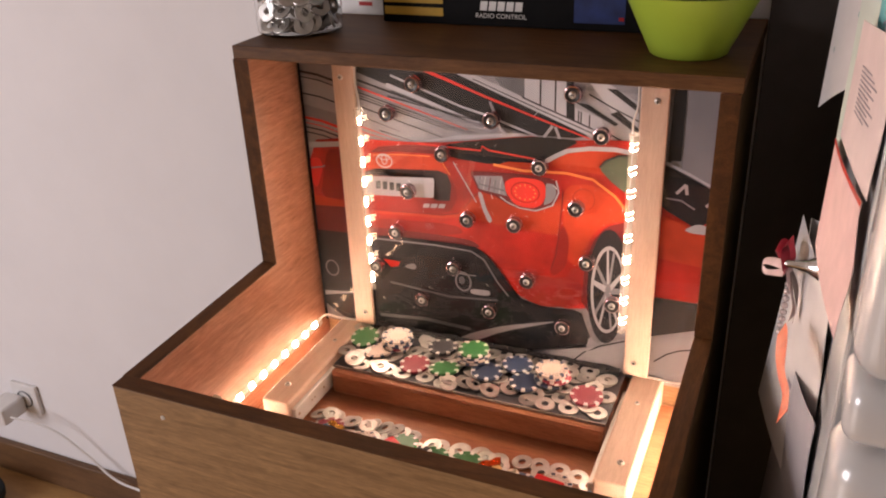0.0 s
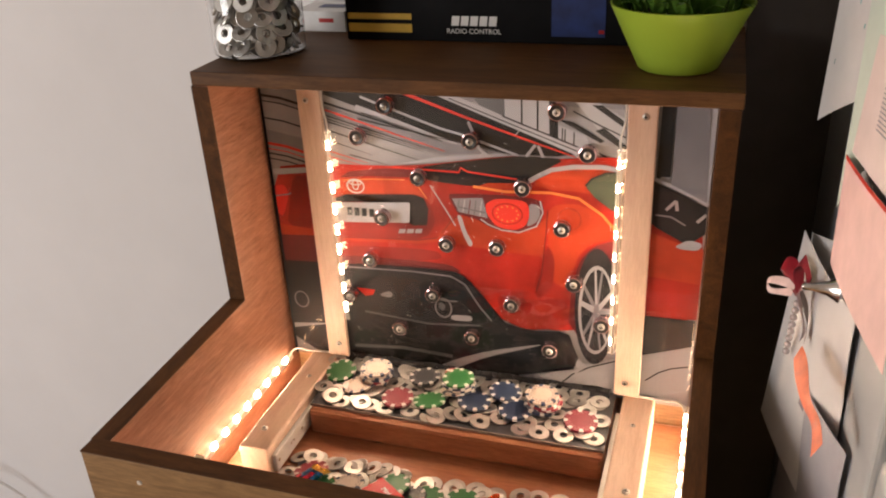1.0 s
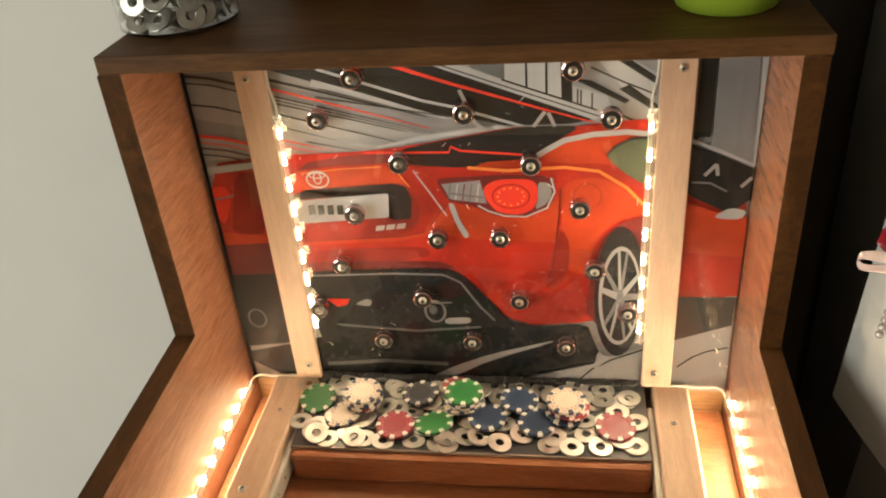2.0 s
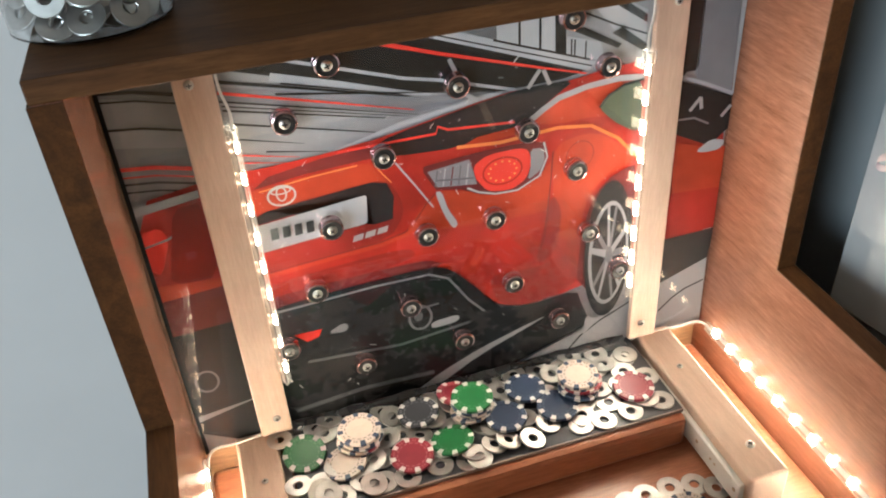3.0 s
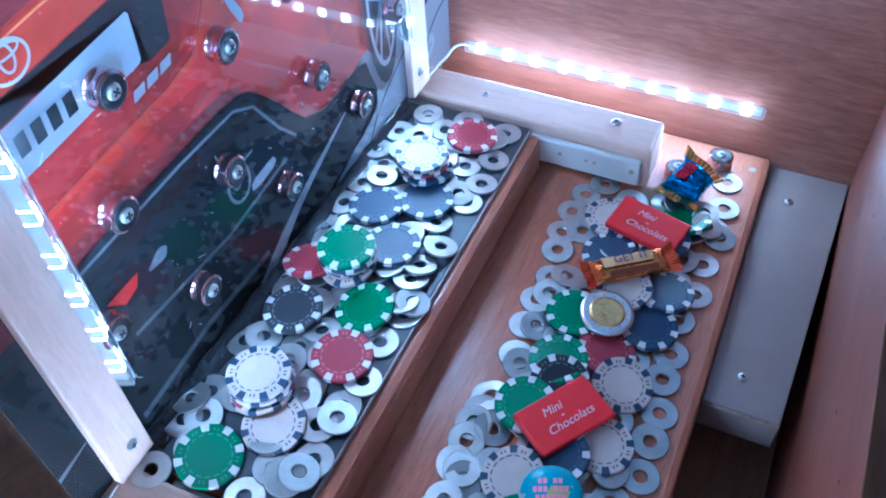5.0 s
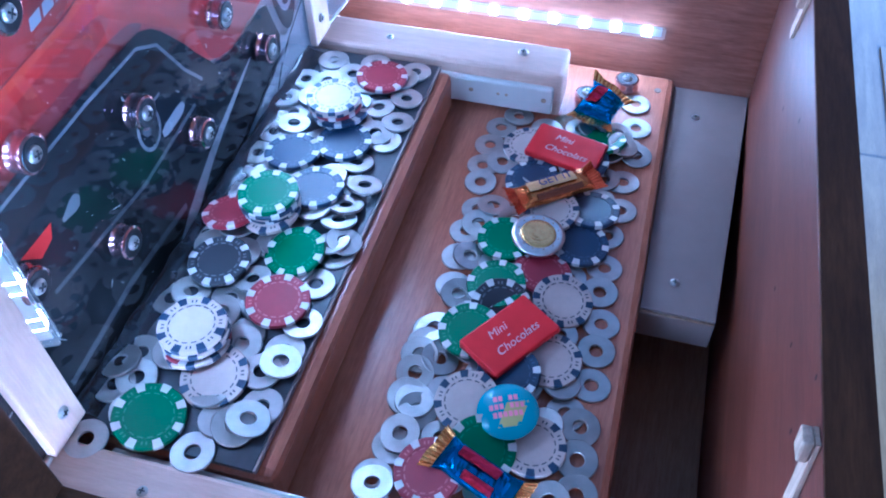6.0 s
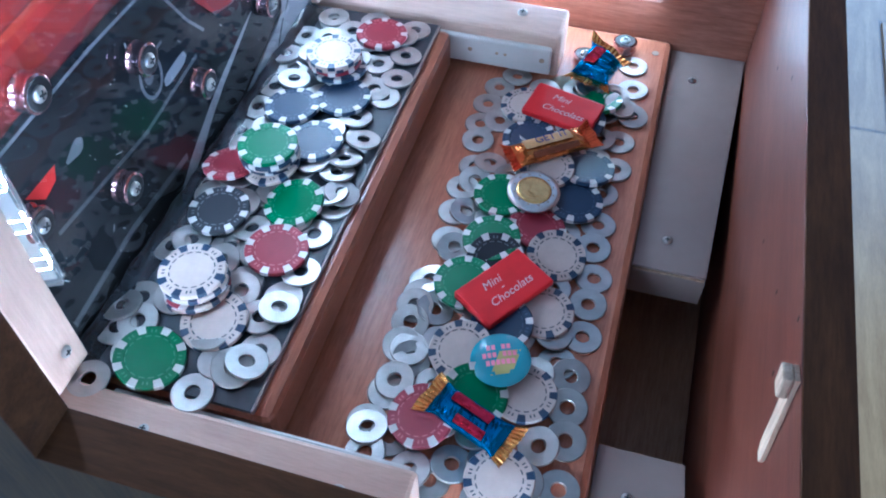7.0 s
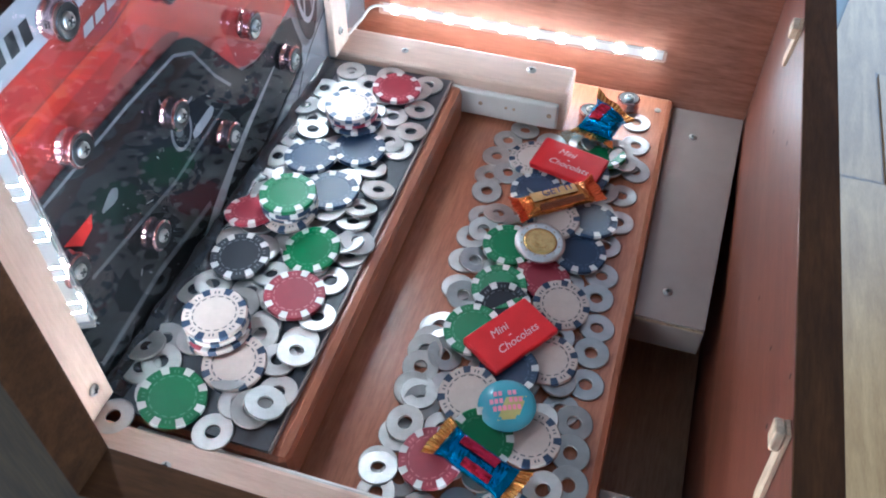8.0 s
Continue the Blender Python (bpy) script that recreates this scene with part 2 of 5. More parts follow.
side_panel(-1)
side_panel(1)
box("top_board", -OUTER - 0.005, OUTER_R + 0.02, TALL_Y - 0.01, 1.85, TOP_Z - TOP_T, TOP_Z, M_TOP, cabinet, "dark brown top board", 0.0012)
front = box("front_board", -OUTER, OUTER_R, FRONT_OUT, FRONT_IN - 0.004, FLOOR, LOW_Z - 0.002, M_OAK, cabinet, "light oak veneered front board", 0.0008)
box("front_lining", -INNER + 0.004, INNER_R - 0.004, FRONT_IN, FRONT_IN + 0.02, -3.0, LOW_Z - 0.01, M_FRONT_IN, front, "reddish brown inner face", 0.0003)
box("edge_band", -OUTER - 0.004, OUTER_R + 0.004, FRONT_OUT - 0.004, FRONT_IN + 0.022, LOW_Z, LOW_Z + 0.014, M_EDGE_X, front, "dark brown edge band", 0.0004)
lining = bpy.data.objects["front_lining"]
for x, z in ((-1.40, 0.62), (-1.35, 0.98), (-0.92, 0.62), (-0.30, 0.30), (0.62, 0.75), (1.18, 0.40)):  # old nail holes
    spot = [(x + 0.013 * math.cos(k * math.pi / 5), z + 0.018 * math.sin(k * math.pi / 5)) for k in range(10)]
    part("nail_hole", prism(spot, "y", FRONT_IN + 0.012, FRONT_IN + 0.0206), M_DARK, lining, "small dark nail hole")
box("back_board", -INNER + 0.004, INNER_R - 0.004, 0.16, 0.26, FLOOR, TOP_Z - TOP_T - 0.005, M_CHUTE, cabinet, bevel=0)

deck = box("deck_board", -INNER + 0.005, INNER_R - 0.005, DECK_FRONT, 0.15, DECK_Z - 0.19, DECK_Z, M_DECK, cabinet, "varnished reddish wooden deck with rounded front edge", 0.006)
for x0, x1 in ((0.19, INNER_R - 0.006), (-INNER + 0.006, -1.25)):
    # the boards are cut a little askew and leave a gap towards the front
    inner, outer = (x0, x1) if x0 > 0 else (x1, x0)
    back, near = DECK_FRONT - 0.008, FRONT_IN + 0.15
    top = [(outer, back), (inner, back), (inner, near), (outer, FRONT_IN + 0.028)]
    ledge = part("ledge_board", prism(top, "z", -0.72, -0.70, 0.0005), M_LEDGE, cabinet, "white melamine ledge board, greyed with painted-in shade")
    t = 1 if x0 > 0 else -1
    edge = [(inner - t * 0.012, back - 0.004), (inner + t * 0.01, back - 0.004), (inner + t * 0.01, near + 0.006), (inner - t * 0.012, near + 0.006)]
    part("raw_edge", prism(edge, "z", -0.734, -0.722), M_CHIPPED, ledge, "raw chipboard edge")
    end = [(inner - t * 0.015, back), (inner + t * 0.15, back), (inner + t * 0.15, near), (inner - t * 0.015, near)]
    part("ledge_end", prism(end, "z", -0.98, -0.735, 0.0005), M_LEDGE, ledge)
box("chute_floor", -INNER + 0.01, INNER_R - 0.01, FRONT_IN + 0.03, DECK_FRONT + 0.8, -1.75, -1.6, M_CHUTE, cabinet, bevel=0.0005)
box("chute_back", -INNER + 0.01, INNER_R - 0.01, DECK_FRONT + 0.02, DECK_FRONT + 0.12, -1.6, DECK_Z - 0.2, M_CHUTE, cabinet, bevel=0.0005)

for s in (-1, 1):
    x0, x1 = (1.822, 2.13) if s > 0 else (-2.07, -1.775)
    box("upright_strip", x0, x1, -0.012, 0.054, -0.172, TOP_Z - TOP_T - 0.01, M_PINE, cabinet, "pale planed wooden upright", 0.0012)
    x0, x1 = sorted((s * 1.94, s * 2.33))
    box("side_rail", x0, x1, -2.06, 0.14, DECK_Z + 0.003, -0.18, M_PINE_Y, cabinet, "pale planed wooden rail", 0.003)
    x0, x1 = sorted((s * 1.875, s * 1.937))
    guide = box("guide_strip", x0, x1, -2.0, -0.2, DECK_Z + 0.06, -0.29, M_WHITE_BOARD, cabinet, "white plastic guide strip", 0.003)
    for y, r in ((-1.93, 0.022), (-1.62, 0.014), (-1.55, 0.014), (-1.32, 0.02), (-0.8, 0.02)):
        hole = [(y + r * math.cos(k * math.pi / 8), -0.40 + r * math.sin(k * math.pi / 8)) for k in range(16)]
        inner = s * 1.875
        part("hole", prism(hole, "x", inner - s * 0.004, inner + s * 0.01), M_CHIPPED, guide, "dark screw hole")

# ---- pusher tray ----
TRAY_F, TRAY_Z = -1.17, -0.20
tray = thing("pusher_tray", "sliding wooden pusher tray with dark grey top sheet", "pusher tray")
box("tray_board", -1.86, 1.86, TRAY_F, 0.6, DECK_Z + 0.004, TRAY_Z - 0.032, M_DECK, tray, "varnished reddish board with rounded front", 0.006)
box("top_sheet", -1.855, 1.855, TRAY_F + 0.115, 0.1, TRAY_Z - 0.03, TRAY_Z, M_FELT, tray, "dark grey top sheet", 0.0003)
box("sheet_edge", -1.855, 1.855, TRAY_F + 0.095, TRAY_F + 0.113, TRAY_Z - 0.03, TRAY_Z + 0.004, M_LEDGE, tray, "grey cut edge", 0.0005)
for x in (-2.5, 2.5):
    plug = [(x + 0.03 * math.cos(k * math.pi / 8), -2.82 + 0.03 * math.sin(k * math.pi / 8)) for k in range(16)]
    part("screw_plug", prism(plug, "z", DECK_Z - 0.01, DECK_Z + 0.004), M_STEEL, deck, "small grey screw plug")


# ---- the picture panel ----
def gloss(name, colour, spread=0.06):
    m = plain(name, colour, 0.45, 0, spread, 14, 0)
    m.node_tree.nodes["Principled BSDF"].inputs["Specular IOR Level"].default_value = 0.15
    return m


RED = gloss("print_red", (0.26, 0.013, 0.008), 0.4)
DEEP = gloss("print_deep_red", (0.17, 0.011, 0.008), 0.25)
ORANGE = gloss("print_orange", (0.30, 0.030, 0.010), 0.3)
DKRED = gloss("print_dark_red", (0.095, 0.012, 0.012), 0.3)
BLACK = gloss("print_black", (0.009, 0.009, 0.010), 0.12)
PALE = gloss("print_pale_grey", (0.315, 0.30, 0.31))
GREY = gloss("print_mid_grey", (0.17, 0.16, 0.17), 0.15)
GLASS = gloss("print_dark_green", (0.05, 0.06, 0.04), 0.3)
EDGE_INK = gloss("print_dark_grey", (0.10, 0.10, 0.105), 0.2)
LINE = gloss("print_bright_red", (0.52, 0.03, 0.02))
GLINT = gloss("print_light_orange", (0.60, 0.19, 0.05), 0.3)
M_BACKPRINT = gloss("print_ground", (0.235, 0.222, 0.228), 0.15)

POSTER_Y = 0.105
poster = tagged(box("printed_panel", -2.62, 2.725, POSTER_Y, POSTER_Y + 0.04, -0.27, 3.84, M_BACKPRINT, bevel=0),
                "printed poster of a red sports car on the cabinet's back", "poster")
layers = [0]


def flat(name, outline, mat, holes=None, closed=True):
    """One printed patch, a hair in front of those printed before it."""
    layers[0] += 1
    y = (POSTER_Y - 0.002 - 0.0003 * layers[0]) * D
    bm = bmesh.new()
    vs = [bm.verts.new((x * D, y, z * D)) for x, z in outline]
    if holes:
        ws = [bm.verts.new((x * D, y, z * D)) for x, z in holes]
        for i in range(len(vs) if closed else len(vs) - 1):
            j = (i + 1) % len(vs)
            bm.faces.new((vs[i], vs[j], ws[j], ws[i]))
    else:
        f = bm.faces.new(vs)
        bmesh.ops.triangulate(bm, faces=[f])
    bmesh.ops.recalc_face_normals(bm, faces=bm.faces[:])
    if bm.faces[:][0].normal.y > 0:
        bmesh.ops.reverse_faces(bm, faces=bm.faces[:])
    return part(name, bm, mat, poster)


def oval(x, z, rx, rz, n=28, turn=0.0):
    pts = []
    for i in range(n):
        a = 2 * math.pi * i / n
        u, v = rx * math.cos(a), rz * math.sin(a)
        pts.append((x + u * math.cos(turn) - v * math.sin(turn), z + u * math.sin(turn) + v * math.cos(turn)))
    return pts


def ring(name, x, z, rx, rz, width, mat):
    flat(name, oval(x, z, rx, rz), mat, oval(x, z, rx - width, rz - width))


def soft(outline, turns=2):
    """The outline with its corners cut round."""
    for _ in range(turns):
        out = []
        for (x0, z0), (x1, z1) in zip(outline, outline[1:] + outline[:1]):
            out += [(0.8 * x0 + 0.2 * x1, 0.8 * z0 + 0.2 * z1), (0.2 * x0 + 0.8 * x1, 0.2 * z0 + 0.8 * z1)]
        outline = out
    return outline


def stroke(name, points, width, mat, taper=False):
    """A thin drawn line through the given points."""
    up, down = [], []
    for i, (x, z) in enumerate(points):
        x0, z0 = points[max(i - 1, 0)]
        x1, z1 = points[min(i + 1, len(points) - 1)]
        ln = math.hypot(x1 - x0, z1 - z0)
        w = width * (1 - 0.7 * i / (len(points) - 1)) if taper else width
        nx, nz = -(z1 - z0) / ln * w / 2, (x1 - x0) / ln * w / 2
        up.append((x + nx, z + nz))
        down.append((x - nx, z - nz))
    flat(name, up, mat, down, False)


# grey shaded stretches of the hall and speed lines behind the car
flat("shade", [(-1.78, 3.50), (-1.72, 3.84), (2.15, 3.84), (2.15, 3.48), (-0.5, 3.49)], GREY)
flat("shade", [(-1.79, 3.36), (-0.35, 3.00), (0.40, 2.90), (-0.25, 2.84), (-1.79, 3.24)], GREY)
flat("shade", [(-2.62, 3.84), (-2.08, 3.84), (-2.08, 3.30), (-2.62, 3.42)], GREY)
flat("shade", [(-2.62, 3.02), (-2.08, 2.92), (-2.08, 2.72), (-2.62, 2.84)], GREY)
flat("upper_dark", [(-1.78, 3.50), (-1.70, 3.70), (-0.75, 3.70), (-0.15, 3.48), (1.25, 2.94), (1.05, 2.90), (0.49, 2.89), (0.26, 2.94), (-0.38, 3.05), (-1.37, 3.37)], BLACK)
stroke("streak", [(-1.37, 3.36), (-0.87, 3.21), (-0.38, 3.05), (-0.12, 2.98)], 0.07, PALE, True)
stroke("streak", [(-1.30, 3.49), (-0.34, 3.16), (-0.05, 3.09), (0.61, 2.88)], 0.028, PALE)
stroke("upper_red_line", [(-1.0, 3.64), (-0.52, 3.48), (-0.03, 3.31), (0.79, 3.05), (1.25, 2.91)], 0.045, LINE, True)
flat("pale_band", [(-0.6, 3.64), (-0.35, 3.64), (1.34, 3.00), (1.27, 2.93)], PALE)
stroke("streak", [(-0.20, 3.52), (0.5, 3.26), (1.30, 2.97)], 0.012, BLACK)
flat("white_hall", [(0.45, 3.60), (0.96, 3.60), (0.96, 3.15), (0.64, 3.26), (0.45, 3.33)], PALE)
flat("hall_shade", [(0.05, 3.60), (0.45, 3.60), (0.45, 3.34), (0.15, 3.46)], EDGE_INK)
stroke("hall_edge", [(0.42, 3.345), (0.66, 3.255), (0.98, 3.14), (1.28, 3.03)], 0.018, BLACK)
for x, z in ((0.645, 3.26), (0.825, 3.20)):
    stroke("hall_bar", [(x, 3.60), (x, z)], 0.02, BLACK)
flat("pillar", [(0.95, 3.60), (1.04, 3.60), (1.06, 3.12), (0.96, 3.15)], BLACK)
flat("white_hall", [(1.06, 3.27), (1.37, 3.17), (1.43, 2.98), (1.25, 3.05), (1.06, 3.12)], PALE)
for x in (1.105, 1.135, 1.235):
    stroke("hall_bar", [(x, 3.24 - 0.3 * (x - 1.1)), (x, 3.09 - 0.3 * (x - 1.1))], 0.014, BLACK)
flat("white_hall", [(1.20, 3.60), (1.40, 3.60), (1.79, 3.38), (1.79, 3.08), (1.50, 3.24)], PALE)
flat("beam", [(1.42, 3.52), (1.54, 3.52), (1.79, 3.34), (1.79, 3.27)], BLACK)
flat("beam", [(1.05, 3.34), (1.22, 3.32), (1.57, 3.12), (1.53, 3.09)], BLACK)
flat("beam", [(1.47, 3.23), (1.56, 3.27), (1.82, 3.07), (1.81, 3.00)], BLACK)
stroke("beam", [(1.22, 3.44), (1.5, 3.30), (1.8, 3.17)], 0.016, BLACK)
stroke("beam", [(1.50, 2.98), (1.62, 2.92), (1.70, 2.89)], 0.018, BLACK)
for a, b, c, d, w, ink in ((-1.77, 3.40, -0.30, 3.00, 0.030, BLACK), (-1.77, 3.31, -0.28, 2.88, 0.026, LINE), (-1.35, 3.22, 0.45, 2.90, 0.018, BLACK),
                           (-1.77, 3.24, -0.24, 2.83, 0.016, BLACK), (-1.76, 3.20, -0.32, 2.83, 0.012, BLACK), (-1.76, 3.165, -0.50, 2.85, 0.018, BLACK),
                           (-1.74, 3.05, -0.59, 2.74, 0.020, BLACK), (-1.77, 2.93, -1.20, 2.77, 0.014, BLACK), (-1.50, 2.76, -1.02, 2.66, 0.014, BLACK),
                           (-1.78, 2.79, -1.25, 2.66, 0.016, LINE), (-1.78, 2.72, -1.35, 2.63, 0.014, LINE), (-1.30, 3.30, -0.36, 3.03, 0.012, BLACK)):
    stroke("streak", [(a, b), ((a + c) / 2, (b + d) / 2), (c, d)], w, ink, True)
for z, w, ink in ((3.46, 0.03, BLACK), (3.39, 0.016, BLACK), (3.17, 0.02, BLACK), (2.84, 0.035, LINE), (2.77, 0.014, LINE), (2.71, 0.02, BLACK), (2.64, 0.016, BLACK)):
    stroke("streak", [(-2.61, z), (-2.35, z - 0.03), (-2.08, z - 0.10)], w, ink)

# the car: sweep of the roof, body, boot lid, window
flat("pale_sweep", [(-1.0, 2.65), (-0.51, 2.73), (-0.07, 2.80), (0.49, 2.88), (0.36, 2.90), (-0.4, 2.80)], PALE)
flat("body", soft([(-2.60, 2.52), (-1.96, 2.62), (-1.09, 2.64), (-0.51, 2.70), (0.49, 2.88), (0.78, 2.88), (1.15, 2.88), (1.40, 2.92), (1.80, 2.94), (2.13, 2.70), (2.60, 2.28), (2.71, 2.10),
                   (2.72, 0.95), (2.15, 0.95), (1.23, 0.60), (0.35, 0.62), (-0.24, 1.26), (-2.62, 1.15)], 1), RED)
flat("side_light", soft([(0.95, 2.30), (1.36, 2.36), (1.76, 2.05), (1.76, 1.95), (1.45, 1.84), (1.28, 1.62), (1.22, 1.20), (1.00, 1.30), (0.96, 1.80)]), ORANGE)
flat("side_light", soft([(0.75, 2.55), (1.0, 2.73), (1.35, 2.78), (1.75, 2.84), (1.78, 2.40), (1.36, 2.50), (0.98, 2.49)]), ORANGE)
flat("roof_shadow", [(-1.66, 2.45), (-1.53, 2.54), (-1.09, 2.61), (-0.61, 2.64), (0.25, 2.66), (0.30, 2.53), (-0.09, 2.50), (-0.71, 2.52), (-1.22, 2.50)], DKRED)
flat("rear_window", soft([(-0.62, 2.62), (-0.51, 2.69), (0.49, 2.87), (0.78, 2.89), (1.15, 2.88), (0.91, 2.73), (0.73, 2.59), (0.65, 2.55), (0.32, 2.53), (0.07, 2.46), (-0.42, 2.49), (-0.65, 2.53)], 1), BLACK)
stroke("window_line", [(-0.95, 2.635), (-0.11, 2.63), (-0.09, 2.69), (0.0, 2.645), (0.59, 2.595)], 0.022, LINE)
flat("boot_lid", soft([(-1.78, 2.43), (-1.22, 2.48), (-0.71, 2.50), (-0.64, 2.38), (-0.48, 2.16), (-0.45, 1.93), (-0.56, 1.72), (-1.78, 1.58)], 1), ORANGE)
flat("recess", soft([(-1.79, 2.16), (-1.59, 2.24), (-0.67, 2.31), (-0.55, 2.26), (-0.47, 2.12), (-0.44, 1.93), (-0.58, 1.71), (-1.10, 1.65), (-1.79, 1.60)], 1), DEEP)
flat("recess_dark", [(-1.79, 2.15), (-1.59, 2.23), (-0.70, 2.30), (-0.57, 2.26), (-0.52, 2.12), (-0.55, 1.90), (-0.72, 1.88), (-0.74, 2.20), (-1.79, 2.11)], BLACK)
flat("plate", [(-1.79, 2.10), (-0.77, 2.19), (-0.755, 2.17), (-0.775, 1.925), (-0.80, 1.91), (-1.79, 1.83)], PALE)
stroke("crease", [(-1.79, 1.59), (-1.1, 1.635), (-0.68, 1.66), (-0.43, 1.71), (-0.28, 1.83), (-0.12, 2.0)], 0.05, ORANGE)
stroke("crease", [(-1.79, 1.615), (-1.1, 1.66), (-0.68, 1.685), (-0.45, 1.735), (-0.30, 1.85)], 0.012, DKRED)
flat("low_band", soft([(-1.79, 1.50), (-0.45, 1.58), (-0.35, 1.45), (-0.9, 1.36), (-1.79, 1.32)]), DEEP)
flat("low_band", soft([(-1.79, 1.37), (-0.3, 1.40), (-0.12, 1.30), (-0.24, 1.27), (-1.79, 1.22)]), DKRED)
flat("flank", soft([(-0.17, 2.09), (0.13, 2.02), (0.61, 1.89), (0.91, 2.11), (0.94, 2.15), (0.92, 1.70), (0.88, 1.62), (0.30, 1.65), (0.02, 1.66), (-0.32, 1.72), (-0.46, 1.73)], 1), ORANGE)
flat("flank_low", soft([(-0.35, 1.68), (0.10, 1.63), (0.86, 1.60), (0.80, 1.20), (0.66, 0.75), (0.45, 0.68), (0.15, 1.05), (-0.10, 1.30)], 1), RED)
flat("flank_shade", soft([(0.30, 1.05), (0.75, 1.00), (1.2, 1.10), (1.26, 0.68), (0.72, 0.56), (0.40, 0.66)]), DEEP)
flat("flank_shade", soft([(0.96, 1.80), (1.05, 1.60), (1.02, 1.20), (0.84, 1.02), (0.80, 1.12), (0.90, 1.60)]), DEEP)
stroke("seam", [(0.95, 2.24), (0.935, 1.95), (0.91, 1.67), (0.88, 1.35), (0.81, 1.12)], 0.012, DKRED)
stroke("seam", [(-0.66, 2.47), (-0.60, 2.36), (-0.53, 2.26)], 0.012, GLINT)
stroke("seam", [(-0.48, 2.44), (-0.33, 2.19), (-0.18, 1.93)], 0.016, PALE)
stroke("seam", [(-0.13, 2.08), (-0.24, 1.98), (-0.36, 1.82)], 0.010, DKRED)
stroke("outline", [(-1.62, 2.42), (-1.2, 2.465), (-0.80, 2.485)], 0.012, GLINT)

# rear lamp
flat("lamp_outline", soft([(-0.27, 2.34), (-0.14, 2.36), (0.45, 2.39), (0.86, 2.37), (0.91, 2.22), (0.85, 2.03), (0.62, 1.91), (0.38, 1.92), (0.22, 1.97), (0.13, 2.04), (-0.12, 2.09), (-0.15, 2.10)], 1), DKRED)
stroke("lamp_edge", [(0.14, 2.05), (0.24, 1.985), (0.40, 1.93), (0.61, 1.92), (0.82, 2.02), (0.895, 2.20), (0.86, 2.35)], 0.018, PALE)
flat("lamp_clear", [(-0.21, 2.29), (0.17, 2.33), (0.23, 2.07), (-0.13, 2.12)], GREY)
for k in range(5):
    stroke("lamp_line", [(-0.15 + 0.07 * k, 2.13 - 0.01 * k), (-0.12 + 0.07 * k, 2.29)], 0.012, (EDGE_INK, PALE, DKRED)[k % 3])
stroke("lamp_line", [(-0.14, 2.19), (0.05, 2.16), (0.20, 2.14)], 0.018, EDGE_INK)
flat("lamp_red", soft([(0.20, 2.26), (0.34, 2.34), (0.70, 2.34), (0.75, 2.18), (0.69, 2.01), (0.55, 1.94), (0.33, 1.97), (0.22, 2.12)]), LINE)
ring("lamp_ring", 0.47, 2.15, 0.19, 0.14, 0.018, RED)
for i in range(12):
    a = i * math.pi / 6
    flat("lamp_dot", oval(0.47 + 0.13 * math.cos(a), 2.15 + 0.095 * math.sin(a), 0.012, 0.012, 6), GLINT)
flat("lamp_clear", soft([(0.73, 2.31), (0.85, 2.30), (0.87, 2.18), (0.82, 2.07), (0.70, 2.00), (0.74, 2.15)], 1), GREY)
flat("stroke", soft([(-0.16, 2.08), (-0.10, 2.08), (-0.05, 1.88), (0.04, 1.71), (-0.01, 1.66), (-0.09, 1.83)], 1), PALE)
flat("spoiler_lip", [(0.25, 2.53), (0.65, 2.55), (0.70, 2.49), (0.40, 2.47), (0.10, 2.47)], ORANGE)
stroke("swoosh", [(0.70, 2.565), (0.84, 2.66), (0.99, 2.745), (1.25, 2.80), (1.56, 2.82), (1.80, 2.79)], 0.055, PALE)
stroke("swoosh", [(0.06, 2.47), (0.45, 2.435), (0.99, 2.465), (1.31, 2.42), (1.58, 2.24), (1.79, 2.00)], 0.032, GLINT)
flat("side_window", soft([(1.37, 2.58), (1.44, 2.67), (1.59, 2.75), (1.79, 2.77), (1.80, 2.30), (1.74, 2.27), (1.52, 2.42)], 1), GLASS)
stroke("window_edge", [(1.38, 2.58), (1.45, 2.67), (1.60, 2.75), (1.79, 2.77)], 0.022, BLACK)
ring("fuel_cap", 1.21, 2.15, 0.135, 0.14, 0.006, DKRED)
flat("wheel_arch", soft([(1.22, 0.62), (1.25, 1.25), (1.34, 1.62), (1.49, 1.83), (1.70, 1.92), (1.79, 1.92), (1.79, 0.5)], 1), DKRED)

# bumper, ground, wheel
flat("bumper", soft([(-2.62, 1.17), (-1.74, 1.23), (-1.39, 1.28), (-0.24, 1.31), (-0.06, 1.23), (0.23, 0.89), (0.35, 0.66), (0.70, 0.57), (1.23, 0.62), (1.30, 0.39), (1.42, 0.10), (0.69, -0.13), (-0.28, -0.26), (-2.62, -0.27)], 1), BLACK)
stroke("bumper_line", [(-2.6, 1.16), (-1.65, 1.20), (-0.78, 1.235), (-0.27, 1.225), (-0.09, 1.13), (0.10, 0.82), (0.25, 0.64)], 0.022, GREY)
stroke("bumper_line", [(-1.5, 0.55), (-0.6, 0.48), (0.1, 0.55)], 0.03, EDGE_INK)
stroke("bumper_line", [(-1.7, -0.02), (-1.0, 0.05), (-0.3, 0.02)], 0.05, EDGE_INK)
flat("reflector", soft([(-0.29, 0.66), (-0.03, 0.68), (0.0, 0.63), (-0.05, 0.59), (-0.29, 0.58)], 1), PALE)
stroke("reflector", [(-0.50, 0.87), (-0.35, 0.86), (-0.20, 0.87)], 0.02, GREY)
flat("reflector", [(-1.58, 0.90), (-1.32, 0.90), (-1.36, 0.82), (-1.47, 0.79)], LINE)
flat("reflector", soft([(-1.28, 0.83), (-1.13, 0.91), (-1.07, 0.87), (-1.11, 0.80)], 1), GREY)
